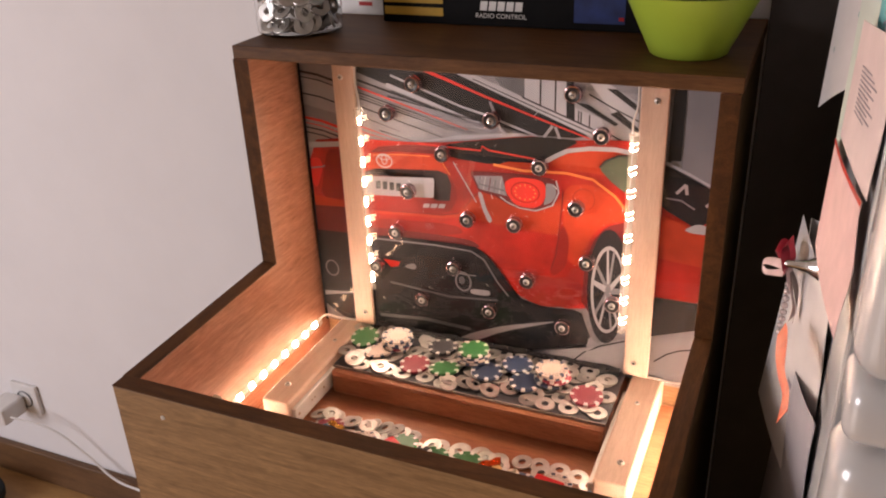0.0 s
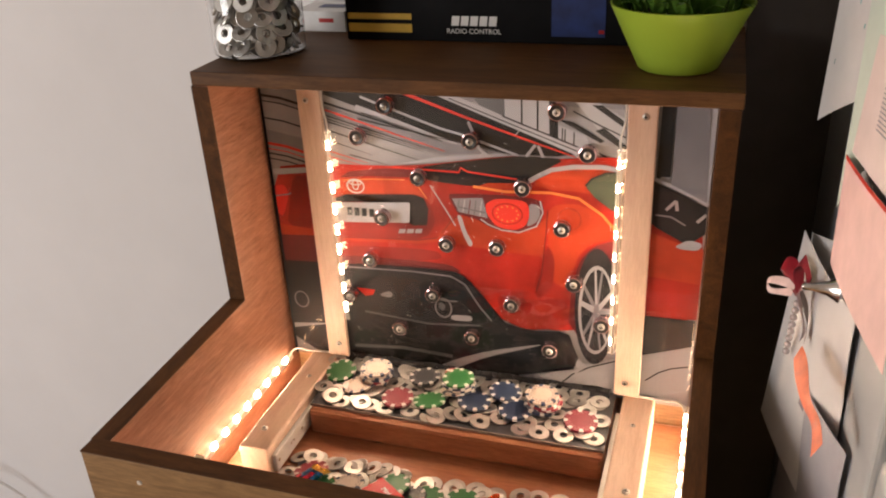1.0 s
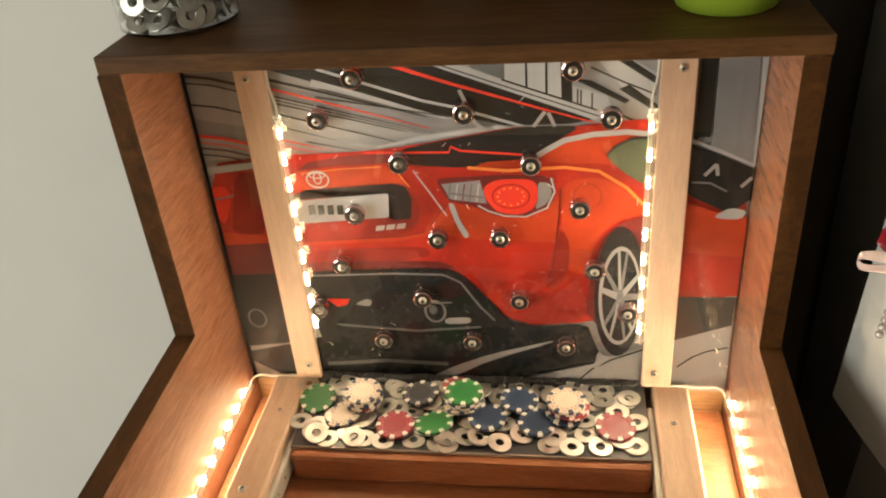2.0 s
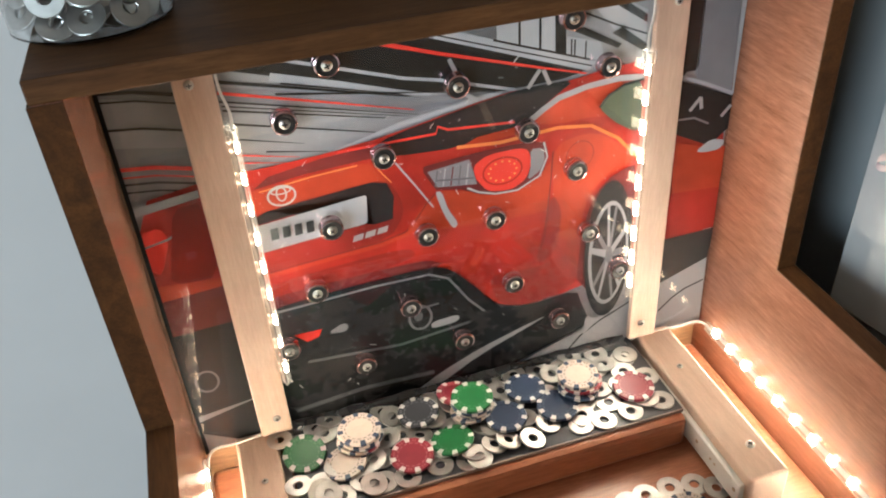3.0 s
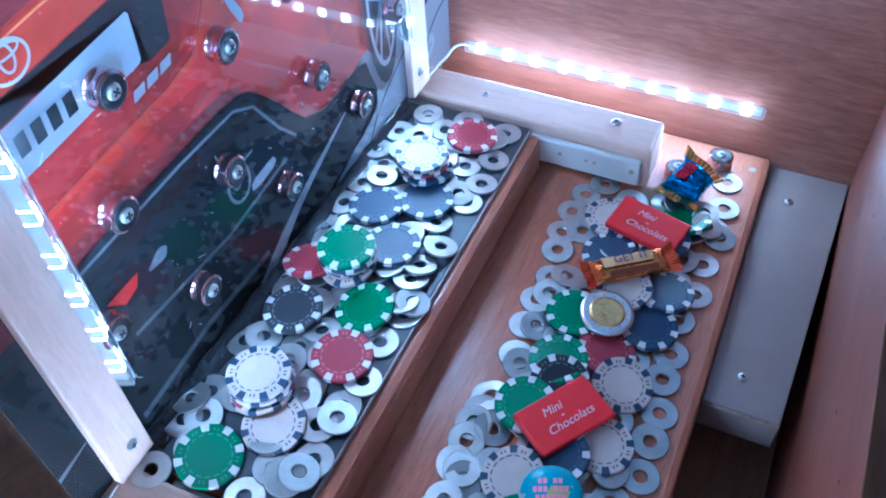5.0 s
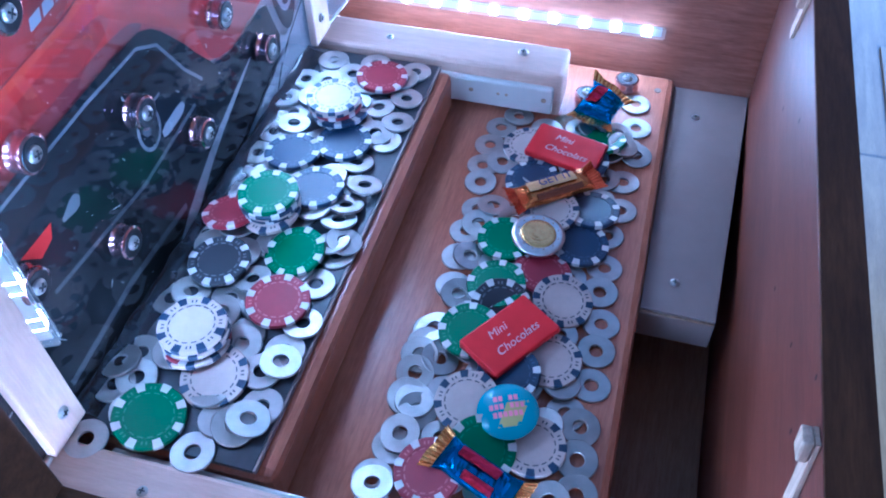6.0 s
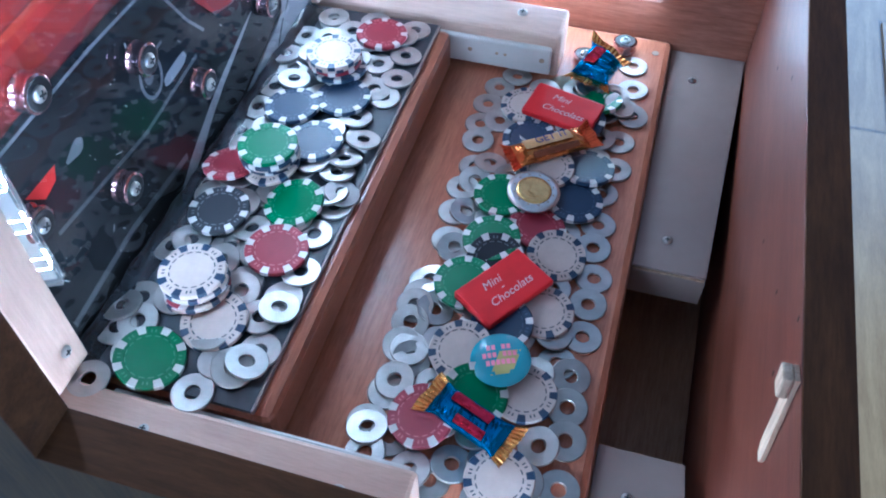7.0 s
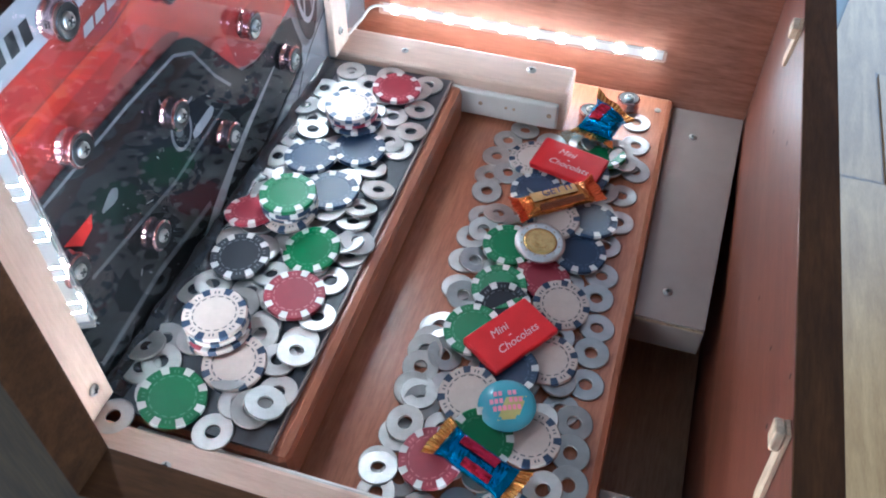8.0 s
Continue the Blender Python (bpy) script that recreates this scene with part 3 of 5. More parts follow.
ring("tail_pipe", -0.39, 0.75, 0.12, 0.15, 0.025, GREY)
flat("tail_pipe_inside", oval(-0.41, 0.77, 0.045, 0.06, 14), EDGE_INK)
flat("ground", [(0.52, -0.16), (1.33, 0.08), (1.49, 0.18), (1.98, 0.37), (2.70, 0.65), (2.72, -0.27), (0.2, -0.27)], PALE)
flat("ground", [(-2.62, 0.22), (-2.06, 0.32), (-2.07, 0.27), (-2.62, 0.14)], PALE)
flat("ground_line", soft([(-0.52, -0.18), (-0.24, -0.01), (0.19, 0.18), (0.85, 0.38), (0.89, 0.37), (0.18, 0.09), (-0.26, -0.17)], 1), PALE)
flat("tyre", oval(1.55, 1.0, 0.255, 0.81), BLACK)
flat("rim", oval(1.555, 0.965, 0.215, 0.62), PALE)
flat("rim_inside", oval(1.56, 0.965, 0.185, 0.57), BLACK)
for i in range(10):
    a = 2 * math.pi * (i // 2) / 5 + 0.25 + (0.22 if i % 2 else -0.22)
    c, s = math.cos(a), math.sin(a)
    flat("spoke", [(1.56 + 0.016 * s, 0.965 - 0.05 * c), (1.56 + 0.19 * c + 0.012 * s, 0.965 + 0.58 * s - 0.035 * c),
                   (1.56 + 0.19 * c - 0.012 * s, 0.965 + 0.58 * s + 0.035 * c), (1.56 - 0.016 * s, 0.965 + 0.05 * c)], PALE if i % 2 else GREY)
flat("hub", oval(1.56, 0.965, 0.035, 0.10), GREY)
stroke("ground_crack", [(1.15, -0.16), (1.29, 0.0), (1.50, 0.14), (1.92, 0.33)], 0.02, BLACK)
flat("ground_crack", soft([(1.30, -0.02), (1.35, 0.27), (1.43, 0.18), (1.56, 0.21), (1.42, 0.10)], 1), PALE)
stroke("ground_crack", [(2.19, 0.06), (2.34, 0.20), (2.48, 0.28), (2.69, 0.34)], 0.018, BLACK)

# the strip beyond each upright
flat("left_lamp", soft([(-2.60, 2.27), (-2.44, 2.30), (-2.39, 2.17), (-2.52, 1.84), (-2.60, 1.91)], 1), LINE)
stroke("left_line", [(-2.61, 2.13), (-2.40, 2.17), (-2.30, 2.22)], 0.02, GREY)
flat("left_pale", [(-2.62, 2.50), (-2.08, 2.56), (-2.08, 2.49), (-2.62, 2.42)], PALE)
flat("left_shade", soft([(-2.30, 2.44), (-2.06, 2.44), (-2.06, 1.72), (-2.48, 1.72), (-2.40, 2.05)], 1), DEEP)
flat("left_crease", [(-2.58, 1.74), (-2.06, 1.70), (-2.06, 1.60), (-2.58, 1.58)], ORANGE)
flat("left_dark", [(-2.62, 1.58), (-2.02, 1.62), (-2.06, 1.20), (-2.62, 1.18)], DKRED)
flat("left_dark", [(-2.62, 1.20), (-1.80, 1.24), (-1.80, 0.32), (-2.62, 0.22)], BLACK)
ring("tail_pipe", -2.42, 0.62, 0.11, 0.13, 0.02, GREY)
flat("right_dark", [(2.13, 2.70), (2.71, 2.44), (2.72, 2.11), (2.54, 1.96), (2.19, 2.14), (2.12, 2.20)], BLACK)
flat("right_pillar", [(2.17, 3.84), (2.30, 3.84), (2.30, 2.76), (2.21, 2.76), (2.15, 2.70)], BLACK)
flat("right_sheet", [(2.31, 3.84), (2.64, 3.84), (2.70, 2.46), (2.32, 2.66)], GREY)
stroke("right_edge", [(2.14, 2.73), (2.42, 2.61), (2.72, 2.46)], 0.035, PALE)
flat("right_margin", [(2.655, 3.84), (2.722, 3.84), (2.722, 2.46), (2.705, 2.46)], PALE)
flat("right_panel", [(2.13, 2.08), (2.50, 1.96), (2.72, 1.92), (2.72, 1.45), (2.13, 1.50)], ORANGE)
flat("right_red", [(2.13, 1.52), (2.72, 1.47), (2.72, 1.00), (2.13, 0.99)], RED)
flat("right_under", [(2.12, 0.985), (2.72, 0.99), (2.70, 0.63), (2.12, 0.42)], BLACK)
flat("right_flash", soft([(2.40, 1.93), (2.55, 2.03), (2.71, 1.99), (2.66, 1.90), (2.48, 1.90)], 1), PALE)
stroke("right_line", [(2.17, 2.30), (2.34, 2.29), (2.50, 2.20)], 0.02, GREY)

flat("left_gap", [(-2.62, 3.84), (-2.585, 3.84), (-2.585, -0.27), (-2.62, -0.27)], BLACK)

# badge, the plate's characters as bars, chevron marks
ring("badge_ring", -1.45, 2.36, 0.12, 0.098, 0.016, PALE)
ring("badge_ring", -1.45, 2.375, 0.045, 0.07, 0.013, PALE)
ring("badge_ring", -1.45, 2.405, 0.085, 0.035, 0.012, PALE)
for i in range(4):
    flat("plate_bar", [(-1.60 + 0.1 * i, 1.955), (-1.535 + 0.1 * i, 1.96), (-1.53 + 0.1 * i, 2.07), (-1.595 + 0.1 * i, 2.065)], BLACK)
for i in range(3):
    flat("badge_bar", [(-0.93 + 0.11 * i, 1.765 + 0.012 * i), (-0.84 + 0.11 * i, 1.775 + 0.012 * i), (-0.82 + 0.11 * i, 1.835 + 0.012 * i), (-0.91 + 0.11 * i, 1.825 + 0.012 * i)], PALE)
for legs in ([(0.70, 2.89), (0.81, 3.04)], [(0.84, 3.03), (0.90, 2.89)], [(0.03, 3.27), (0.08, 3.15)], [(0.12, 3.02), (0.17, 2.93), (0.26, 2.87)],
             [(2.28, 2.37), (2.38, 2.49)], [(2.38, 2.49), (2.40, 2.37)], [(2.62, 2.25), (2.71, 2.35)]):
    stroke("chevron", legs, 0.035, PALE)

# clear sheet over the print
sheet = tagged(box("acrylic_sheet", -2.635, 2.72, 0.058, 0.075, -0.25, 3.84, M_PLEXI, bevel=0.0004),
               "clear glossy acrylic sheet over the printed poster", "acrylic sheet")
sheet.visible_shadow = False

# dust and fine scratches caught on the sheet
bm = bmesh.new()
dr = random.Random(21)
for k in range(260):
    x, z = dr.uniform(-1.72, 1.74), 3.3 * dr.random() ** 1.4 - 0.1
    r, a = dr.uniform(0.00012, 0.00034), dr.uniform(0, 6.28)
    ln = r if k % 9 else dr.uniform(0.001, 0.004)
    c, q = math.cos(a), math.sin(a)
    vs = [bm.verts.new((x * D + u * ln * c - w * r * q, 0.0575 * D, z * D + u * ln * q + w * r * c)) for u, w in ((-1, -1), (1, -0.6), (0.8, 1), (-0.7, 0.8))]
    bm.faces.new(vs)
g = bmesh.ops.extrude_face_region(bm, geom=bm.faces[:])
for v in [e for e in g["geom"] if isinstance(e, bmesh.types.BMVert)]:
    v.co.y -= 0.0001
tagged(part("dust_speck", bm, plain("pale_dust", (0.55, 0.53, 0.50), 0.9, 0, 0.1, 50, 0)), "pale dust and fine scratches on the clear sheet", "dust", kind="stuff")

# ---- pins ----
M_PINBODY = plain("pink_chromed_plastic", (0.58, 0.42, 0.44), 0.14, 1.0, 0.1, 120, 0.05)
M_PINFACE = plain("black_rubber_face", (0.02, 0.018, 0.018), 0.32, 0, 0.3, 200, 0.1)


def cross_screw(parent, radius, name="screw"):
    """A pan-head cross screw, its head towards +z."""
    head = smooth(part(name, lathe([(0, 0), (radius, 0), (radius, radius * 0.25), (radius * 0.8, radius * 0.5), (0, radius * 0.6)], 20), M_SCREW, parent, "zinc cross-head screw"), 50)
    bm = bmesh.new()
    for w, h in ((0.55, 0.14), (0.14, 0.55)):
        r = bmesh.ops.create_cube(bm, size=1)
        for v in r["verts"]:
            v.co = Vector((v.co.x * radius * w * 2, v.co.y * radius * h * 2, v.co.z * radius * 0.1 + radius * 0.57))
    part("cross_slot", bm, M_DARK, head)
    return head


def make_pin():
    p = thing("peg", "pink chromed roller peg screwed onto the clear sheet", "peg", group="pegs on the panel")
    smooth(part("roller", lathe([(0.0068, 0), (0.0092, 0.0004), (0.0100, 0.002), (0.0092, 0.0042), (0.0092, 0.0066), (0.0100, 0.0085), (0.0097, 0.0098), (0.0085, 0.0104)], 32), M_PINBODY, p), 40)
    smooth(part("face", lathe([(0, 0.0098), (0.0045, 0.0098), (0.0058, 0.0106), (0.0080, 0.0107), (0.0086, 0.0100)], 32), M_PINFACE, p, "black face"), 40)
    s = cross_screw(p, 0.0042)
    s.location = (0, 0, 0.0098)
    return p


pin = make_pin()
FACE_OUT = Euler((radians(90), 0, 0)).to_matrix().to_4x4()
PINS = [(-1.332, 3.028), (-0.949, 3.43), (-1.101, 1.994), (-0.594, 2.562), (1.061, 3.458), (0.067, 3.063), (1.408, 2.99), (0.674, 2.531), (1.137, 2.055),
        (-0.277, 1.71), (0.355, 1.727), (-1.314, 1.381), (-0.493, 0.97), (-0.977, 0.408), (-1.649, 0.815), (0.528, 0.96), (1.293, 1.347), (0.004, 0.407), (1.012, 0.366), (1.638, 0.818)]
for k, (x, z) in enumerate(PINS):
    m = Matrix.Translation((x * D, 0.0575 * D, z * D)) @ FACE_OUT @ pose(0, 0, 0, 0, 0, 23 * k)
    if k:
        copy_thing(pin, m)
    else:
        pin.matrix_basis = m

# ---- screws in the wood ----


def screw_at(parent, x, y, z, turn=(0, 0, 0), radius=0.0036):
    s = cross_screw(parent, radius)
    s.matrix_basis = Matrix.Translation(Vector((x, y, z)) * D) @ Euler([radians(a) for a in turn]).to_matrix().to_4x4()


for ob in [o for o in cabinet.children if o.name.startswith(("upright_strip", "side_rail", "ledge_board", "ledge_end"))]:
    c = sum((Vector(v) for v in ob.bound_box), Vector()) / 8 / D
    s = 1 if c.x > 0 else -1
    if ob.name.startswith("upright"):
        screw_at(ob, c.x - 0.025 * s, -0.014, 0.03, (90, 0, 0))
        screw_at(ob, c.x + 0.03 * s, -0.014, 3.45, (90, 0, 0))
    elif ob.name.startswith("side_rail"):
        screw_at(ob, s * 2.17, -1.69, -0.182, (0, 0, 0), 0.0042)
        screw_at(ob, s * 2.12, -0.55, -0.184, (0, 0, 0), 0.003)
    else:
        for x in ((2.34, 0.47) if s > 0 else (-2.3, -1.55)):
            screw_at(ob, x, -3.17, -0.702, (0, 0, 0), 0.0034)

# ---- light strips ----


def led_strip(points, out, end):
    """A sleeved strip: diodes at the given points, shining towards out; end: vector of half a gap."""
    s = thing("led_strip", "lit LED light strip in a clear silicone sleeve", "light strip", group="LED strips in the cabinet")
    a, b = Vector(points[0]) - Vector(end), Vector(points[-1]) + Vector(end)
    along = (b - a).normalized()
    o = Vector(out).normalized()
    side = along.cross(o)
    rot = Matrix((side, o, along)).transposed().to_4x4()

    def bar(name, w, h, length, centre, mat, parent):
        bm = bmesh.new()
        r = bmesh.ops.create_cube(bm, size=1)
        for v in r["verts"]:
            v.co = rot @ Vector((v.co.x * w, v.co.y * h, v.co.z * length)) + centre
        bmesh.ops.bevel(bm, geom=bm.edges[:], offset=min(w, h) * 0.25, segments=2, affect="EDGES")
        return part(name, bm, mat, parent)

    mid = (a + b) / 2
    bar("tape", 0.008, 0.0006, (b - a).length, mid * 1.0 - o * 0.0012, M_WHITE_BOARD, s)
    sleeve = bar("sleeve", 0.0105, 0.0045, (b - a).length + 0.006, mid + o * 0.0005, M_SLEEVE, s)
    sleeve.visible_shadow = False
    for p in points:
        bar("diode", 0.0070, 0.0024, 0.0074, Vector(p) + o * 0.0002, M_LEDGLOW, s)
    return s


for s in (-1, 1):
    x, z = (2.71, -0.17) if s > 0 else (-2.62, -0.21)
    led_strip([(x * D, (-0.25 - 0.265 * i) * D, z * D) for i in range(10)], (-s, 0, 0.25), (0, -0.012, 0))
    x = 1.785 if s > 0 else -1.74
    led_strip([(x * D, -0.004 * D, (0.62 + 0.285 * i) * D) for i in range(9)], (-s, 0.5, 0), (0, 0, 0.012))

for s in (-1, 1):
    strip = [o for o in scene.collection.objects if o.name.startswith("led_strip")][1 if s < 0 else 3]
    foot = 1.785 if s > 0 else -1.74
    cu = bpy.data.curves.new("lead", "CURVE")
    cu.dimensions, cu.bevel_depth, cu.bevel_resolution = "3D", 0.0011, 3
    sp = cu.splines.new("BEZIER")
    sp.bezier_points.add(3)
    for p, (x, y, z) in zip(sp.bezier_points, ((0, 0.0, 2.96), (-0.03, -0.02, 3.15), (0.012, 0.0, 3.4), (-0.012, 0.01, 3.82))):
        p.co = Vector((foot + s * x, y, z)) * D
        p.handle_left_type = p.handle_right_type = "AUTO"
    cu.materials.append(M_WHITE_BOARD)
    lead = new("lead", cu)
    lead.parent = strip
    cap = box("end_cap", foot - 0.05, foot + 0.05, -0.045, 0.04, 2.94, 3.06, M_TUBE, strip, bevel=0.001)
    cap.visible_shadow = False

# short white leads from the low strips to the foot of the uprights
for s in (-1, 1):
    strip = [o for o in scene.collection.objects if o.name.startswith("led_strip")][0 if s < 0 else 2]
    x0, x1, z0 = (2.70, 2.14, -0.17) if s > 0 else (-2.61, -2.08, -0.21)
    cu = bpy.data.curves.new("lead", "CURVE")
    cu.dimensions, cu.bevel_depth, cu.bevel_resolution = "3D", 0.0012, 3
    sp = cu.splines.new("BEZIER")
    sp.bezier_points.add(3)
    for p, q in zip(sp.bezier_points, ((x0, -0.22, z0), (x0 - 0.06 * s, -0.08, -0.12), ((x0 + x1) / 2, -0.02, -0.15), (x1, 0.02, -0.165))):
        p.co = Vector(q) * D
        p.handle_left_type = p.handle_right_type = "AUTO"
    cu.materials.append(M_WHITE_BOARD)
    lead = new("lead", cu)
    lead.parent = strip

# black flexible lip along the foot of the sheet
bm = bmesh.new()
n = 90
rows = []
for q, (y, z) in enumerate(((0.052, -0.13), (0.03, -0.165), (-0.02, -0.188), (-0.075, -0.192))):
    rows.append([bm.verts.new(((-1.78 + 3.56 * i / n) * D, (y + 0.012 * math.sin(i * 0.31 + q) * (q > 0) + 0.006 * math.sin(i * 0.9)) * D, (z + 0.006 * math.sin(i * 0.47 + 1.3 * q)) * D)) for i in range(n + 1)])
for r0, r1 in zip(rows, rows[1:]):
    for i in range(n):
        bm.faces.new((r0[i], r0[i + 1], r1[i + 1], r1[i]))
g = bmesh.ops.extrude_face_region(bm, geom=bm.faces[:])
for v in [e for e in g["geom"] if isinstance(e, bmesh.types.BMVert)]:
    v.co.z += 0.0004
bmesh.ops.recalc_face_normals(bm, faces=bm.faces[:])
tagged(smooth(part("sealing_lip", bm, plain("black_film", (0.012, 0.012, 0.014), 0.22, 0, 0.4, 120, 0.3)), 60), "black crinkled film strip between sheet and tray", "seal strip")

# small holders on the front board's inner face
M_STICK = wood("pale_stick_wood", (0.62, 0.46, 0.30), (0.74, 0.58, 0.40), "z", 0.6, 1.0, 0.2)
for x0, z0, x1, z1 in ((-1.66, 1.03, -1.78, 0.52), (1.54, 1.04, 1.70, 0.62)):
    h = thing("stick_latch", "pale wooden stick latch glued inside the front board", "latch", group="stick latches")
    mid, ang = Vector(((x0 + x1) / 2, FRONT_IN + 0.032, (z0 + z1) / 2)) * D, math.atan2(x1 - x0, -(z1 - z0))
    h.matrix_basis = Matrix.Translation(mid) @ Matrix.Rotation(-ang, 4, "Y")
    ln = math.hypot(x1 - x0, z1 - z0) / 2
    outline = [(-0.05, -ln + 0.04), (-0.03, -ln), (0.03, -ln), (0.05, -ln + 0.04), (0.05, ln), (-0.05, ln)]
    part("stick", prism(outline, "y", -0.01, 0.012, 0.0003), M_STICK, h)
    box("block", -0.055, 0.045, 0.013, 0.06, ln - 0.11, ln + 0.005, M_STICK, h, bevel=0.001)
cap = tagged(smooth(part("screw_cap", lathe([(0, 0), (0.0026, 0), (0.0026, 0.0005), (0.002, 0.0012), (0, 0.0014)], 20), M_WHITE_BOARD)), "small white plastic screw cap on the front board", "screw cap")
cap.matrix_basis = Matrix.Translation((-2.22 * D, FRONT_OUT * D - 0.0001, 0.80 * D)) @ FACE_OUT
tagged(box("wire_clip", -2.61, -2.48, -3.58, -3.50, -0.36, -0.28, M_STEEL, bevel=0.001), "small metal wire clip beside the light strip", "clip")


# ---- chips, washers and prizes ----
CHIP_R, CHIP_H, WASH_R, WASH_H = 0.01975, 0.0033, 0.0121, 0.0019


def chip_plain(name, colour):
    return plain(name, colour, 0.44, 0, 0.06, 150, 0.12)


M_CHIP = {"white": chip_plain("chip_cream", (0.44, 0.36, 0.31)), "green": chip_plain("chip_green", (0.016, 0.11, 0.028)),
          "red": chip_plain("chip_red", (0.19, 0.014, 0.028)), "navy": chip_plain("chip_navy", (0.015, 0.027, 0.062)),
          "black": chip_plain("chip_black", (0.017, 0.017, 0.022))}
M_SPOT = chip_plain("chip_spot_white", (0.56, 0.53, 0.51))
M_NAVY_SPOT = M_CHIP["navy"]
M_INLAY = {"white": chip_plain("chip_ink_dark", (0.06, 0.06, 0.075)), "green": chip_plain("chip_ink_green", (0.07, 0.19, 0.085)),
           "red": chip_plain("chip_ink_red", (0.34, 0.10, 0.11)), "navy": chip_plain("chip_ink_blue", (0.055, 0.075, 0.125)),
           "black": chip_plain("chip_ink_grey", (0.13, 0.13, 0.14))}
M_WRAP_RED = plain("red_wrapper_card", (0.45, 0.008, 0.011), 0.4, 0, 0.08, 60, 0.1)
M_WRAP_RED.node_tree.nodes["Principled BSDF"].inputs["Specular IOR Level"].default_value = 0.3
M_SILVER_INK = plain("silver_ink", (0.62, 0.52, 0.52), 0.35, 0.5, 0.05, 80, 0)
M_BLUE_FOIL = plain("blue_foil", (0.015, 0.19, 0.46), 0.13, 0.9, 0.4, 90, 0.3)
M_RED_FOIL = plain("red_foil_patch", (0.5, 0.02, 0.06), 0.18, 0.9, 0.3, 90, 0.4)
M_GOLD_FOIL = plain("gold_foil", (0.72, 0.42, 0.10), 0.2, 1.0, 0.35, 160, 0.5)
M_ORANGE_FOIL = plain("orange_foil", (0.60, 0.105, 0.025), 0.18, 0.9, 0.5, 70, 0.4)
M_AMBER_FOIL = plain("amber_foil", (0.50, 0.19, 0.035), 0.16, 0.9, 0.45, 70, 0.4)
M_GOLD_PRINT = plain("pale_gold_print", (0.52, 0.31, 0.11), 0.32, 0.25, 0.15, 120, 0.3)
M_BROWN_FOIL = plain("brown_foil_band", (0.22, 0.07, 0.03), 0.2, 0.8, 0.3, 90, 0.4)
M_NAVY_INK = plain("dark_blue_ink", (0.03, 0.03, 0.14), 0.35)
M_BADGE = plain("sky_blue_badge_print", (0.095, 0.27, 0.34), 0.2, 0, 0.05, 40, 0, 0.6)
M_PINK_INK = plain("pink_ink", (0.68, 0.22, 0.32), 0.4)
M_OLIVE_INK = plain("olive_ink", (0.40, 0.36, 0.10), 0.4)
M_COIN_GOLD = plain("gold_coin_foil", (0.80, 0.56, 0.20), 0.26, 1.0, 0.2, 220, 0.5)
M_COIN_SILVER = plain("silver_coin_foil", (0.74, 0.73, 0.71), 0.28, 1.0, 0.12, 220, 0.4)
M_MINT = clear("clear_mint_plastic", (0.72, 0.95, 0.88), 0.15)


def sector(r0, r1, a0, a1, z, bm, n=3, down=None):
    """A curved bar from radius r0 to r1 at height z; down: also wraps over the rim to that height."""
    inner = [bm.verts.new((r0 * math.cos(a0 + (a1 - a0) * i / n), r0 * math.sin(a0 + (a1 - a0) * i / n), z)) for i in range(n + 1)]
    outer = [bm.verts.new((r1 * math.cos(a0 + (a1 - a0) * i / n), r1 * math.sin(a0 + (a1 - a0) * i / n), z)) for i in range(n + 1)]
    for i in range(n):
        bm.faces.new((inner[i], outer[i], outer[i + 1], inner[i + 1]))
    if down is not None:
        low = [bm.verts.new((v.co.x, v.co.y, down)) for v in outer]
        for i in range(n):
            bm.faces.new((outer[i], low[i], low[i + 1], outer[i + 1]))


def make_chip(colour):
    spot = M_NAVY_SPOT if colour == "white" else M_SPOT
    c = thing("poker_chip", {"white": "cream poker chip with dark blue edge spots", "green": "green poker chip with white edge spots",
                             "red": "red poker chip with white edge spots", "navy": "dark blue poker chip with white edge spots",
                             "black": "black poker chip with white edge spots"}[colour], "poker chip", group="poker chips in the pusher")
    r, h = CHIP_R, CHIP_H
    smooth(part("body", lathe([(0, 0), (r - 0.0006, 0), (r, 0.0005), (r, h - 0.0005), (r - 0.0006, h), (r * 0.70, h), (r * 0.69, h - 0.00025), (0, h - 0.00025)], 40), M_CHIP[colour], c), 30)
    bm = bmesh.new()
    sector(r * 0.76, r + 0.00007, -0.135, 0.135, h + 0.00006, bm, 3, 0.0)
    first = part("edge_spot", bm, spot, c)
    for i in range(1, 8):
        again = new("edge_spot", first.data)
        again.parent, again.matrix_basis = c, Matrix.Rotation(math.pi * i / 4, 4, "Z")
    bm = bmesh.new()
    for i in range(16):
        a = 2 * math.pi * (i + 0.5) / 16
        sector(r * 0.645, r * 0.685, a - 0.12, a + 0.12, h + 0.00005, bm, 2)
    tagged(part("inlay", bm, M_INLAY[colour], c), kind="stuff")
    bm = bmesh.new()
    for i in range(8):  # dice-like marks between the spots
        a = 2 * math.pi * (i + 0.5) / 8
        for da in (-0.07, 0.07):
            sector(r * 0.78, r * 0.88, a + da - 0.03, a + da + 0.03, h + 0.00005, bm, 1)
    tagged(part("pip", bm, M_INLAY[colour], c), kind="stuff")
    return c


def make_washer():
    r, q, h = WASH_R, 0.0043, WASH_H
    me = lathe([(q, 0.0002), (q + 0.0002, 0), (r - 0.0004, 0), (r, 0.0004), (r, h - 0.0004), (r - 0.0004, h), (q + 0.0004, h), (q, h - 0.0004), (q, 0.0002)], 30)
    return tagged(smooth(part("washer", me, M_STEEL), 40), "zinc-plated steel washer lying in the pusher", "washer", "washers in the pusher")


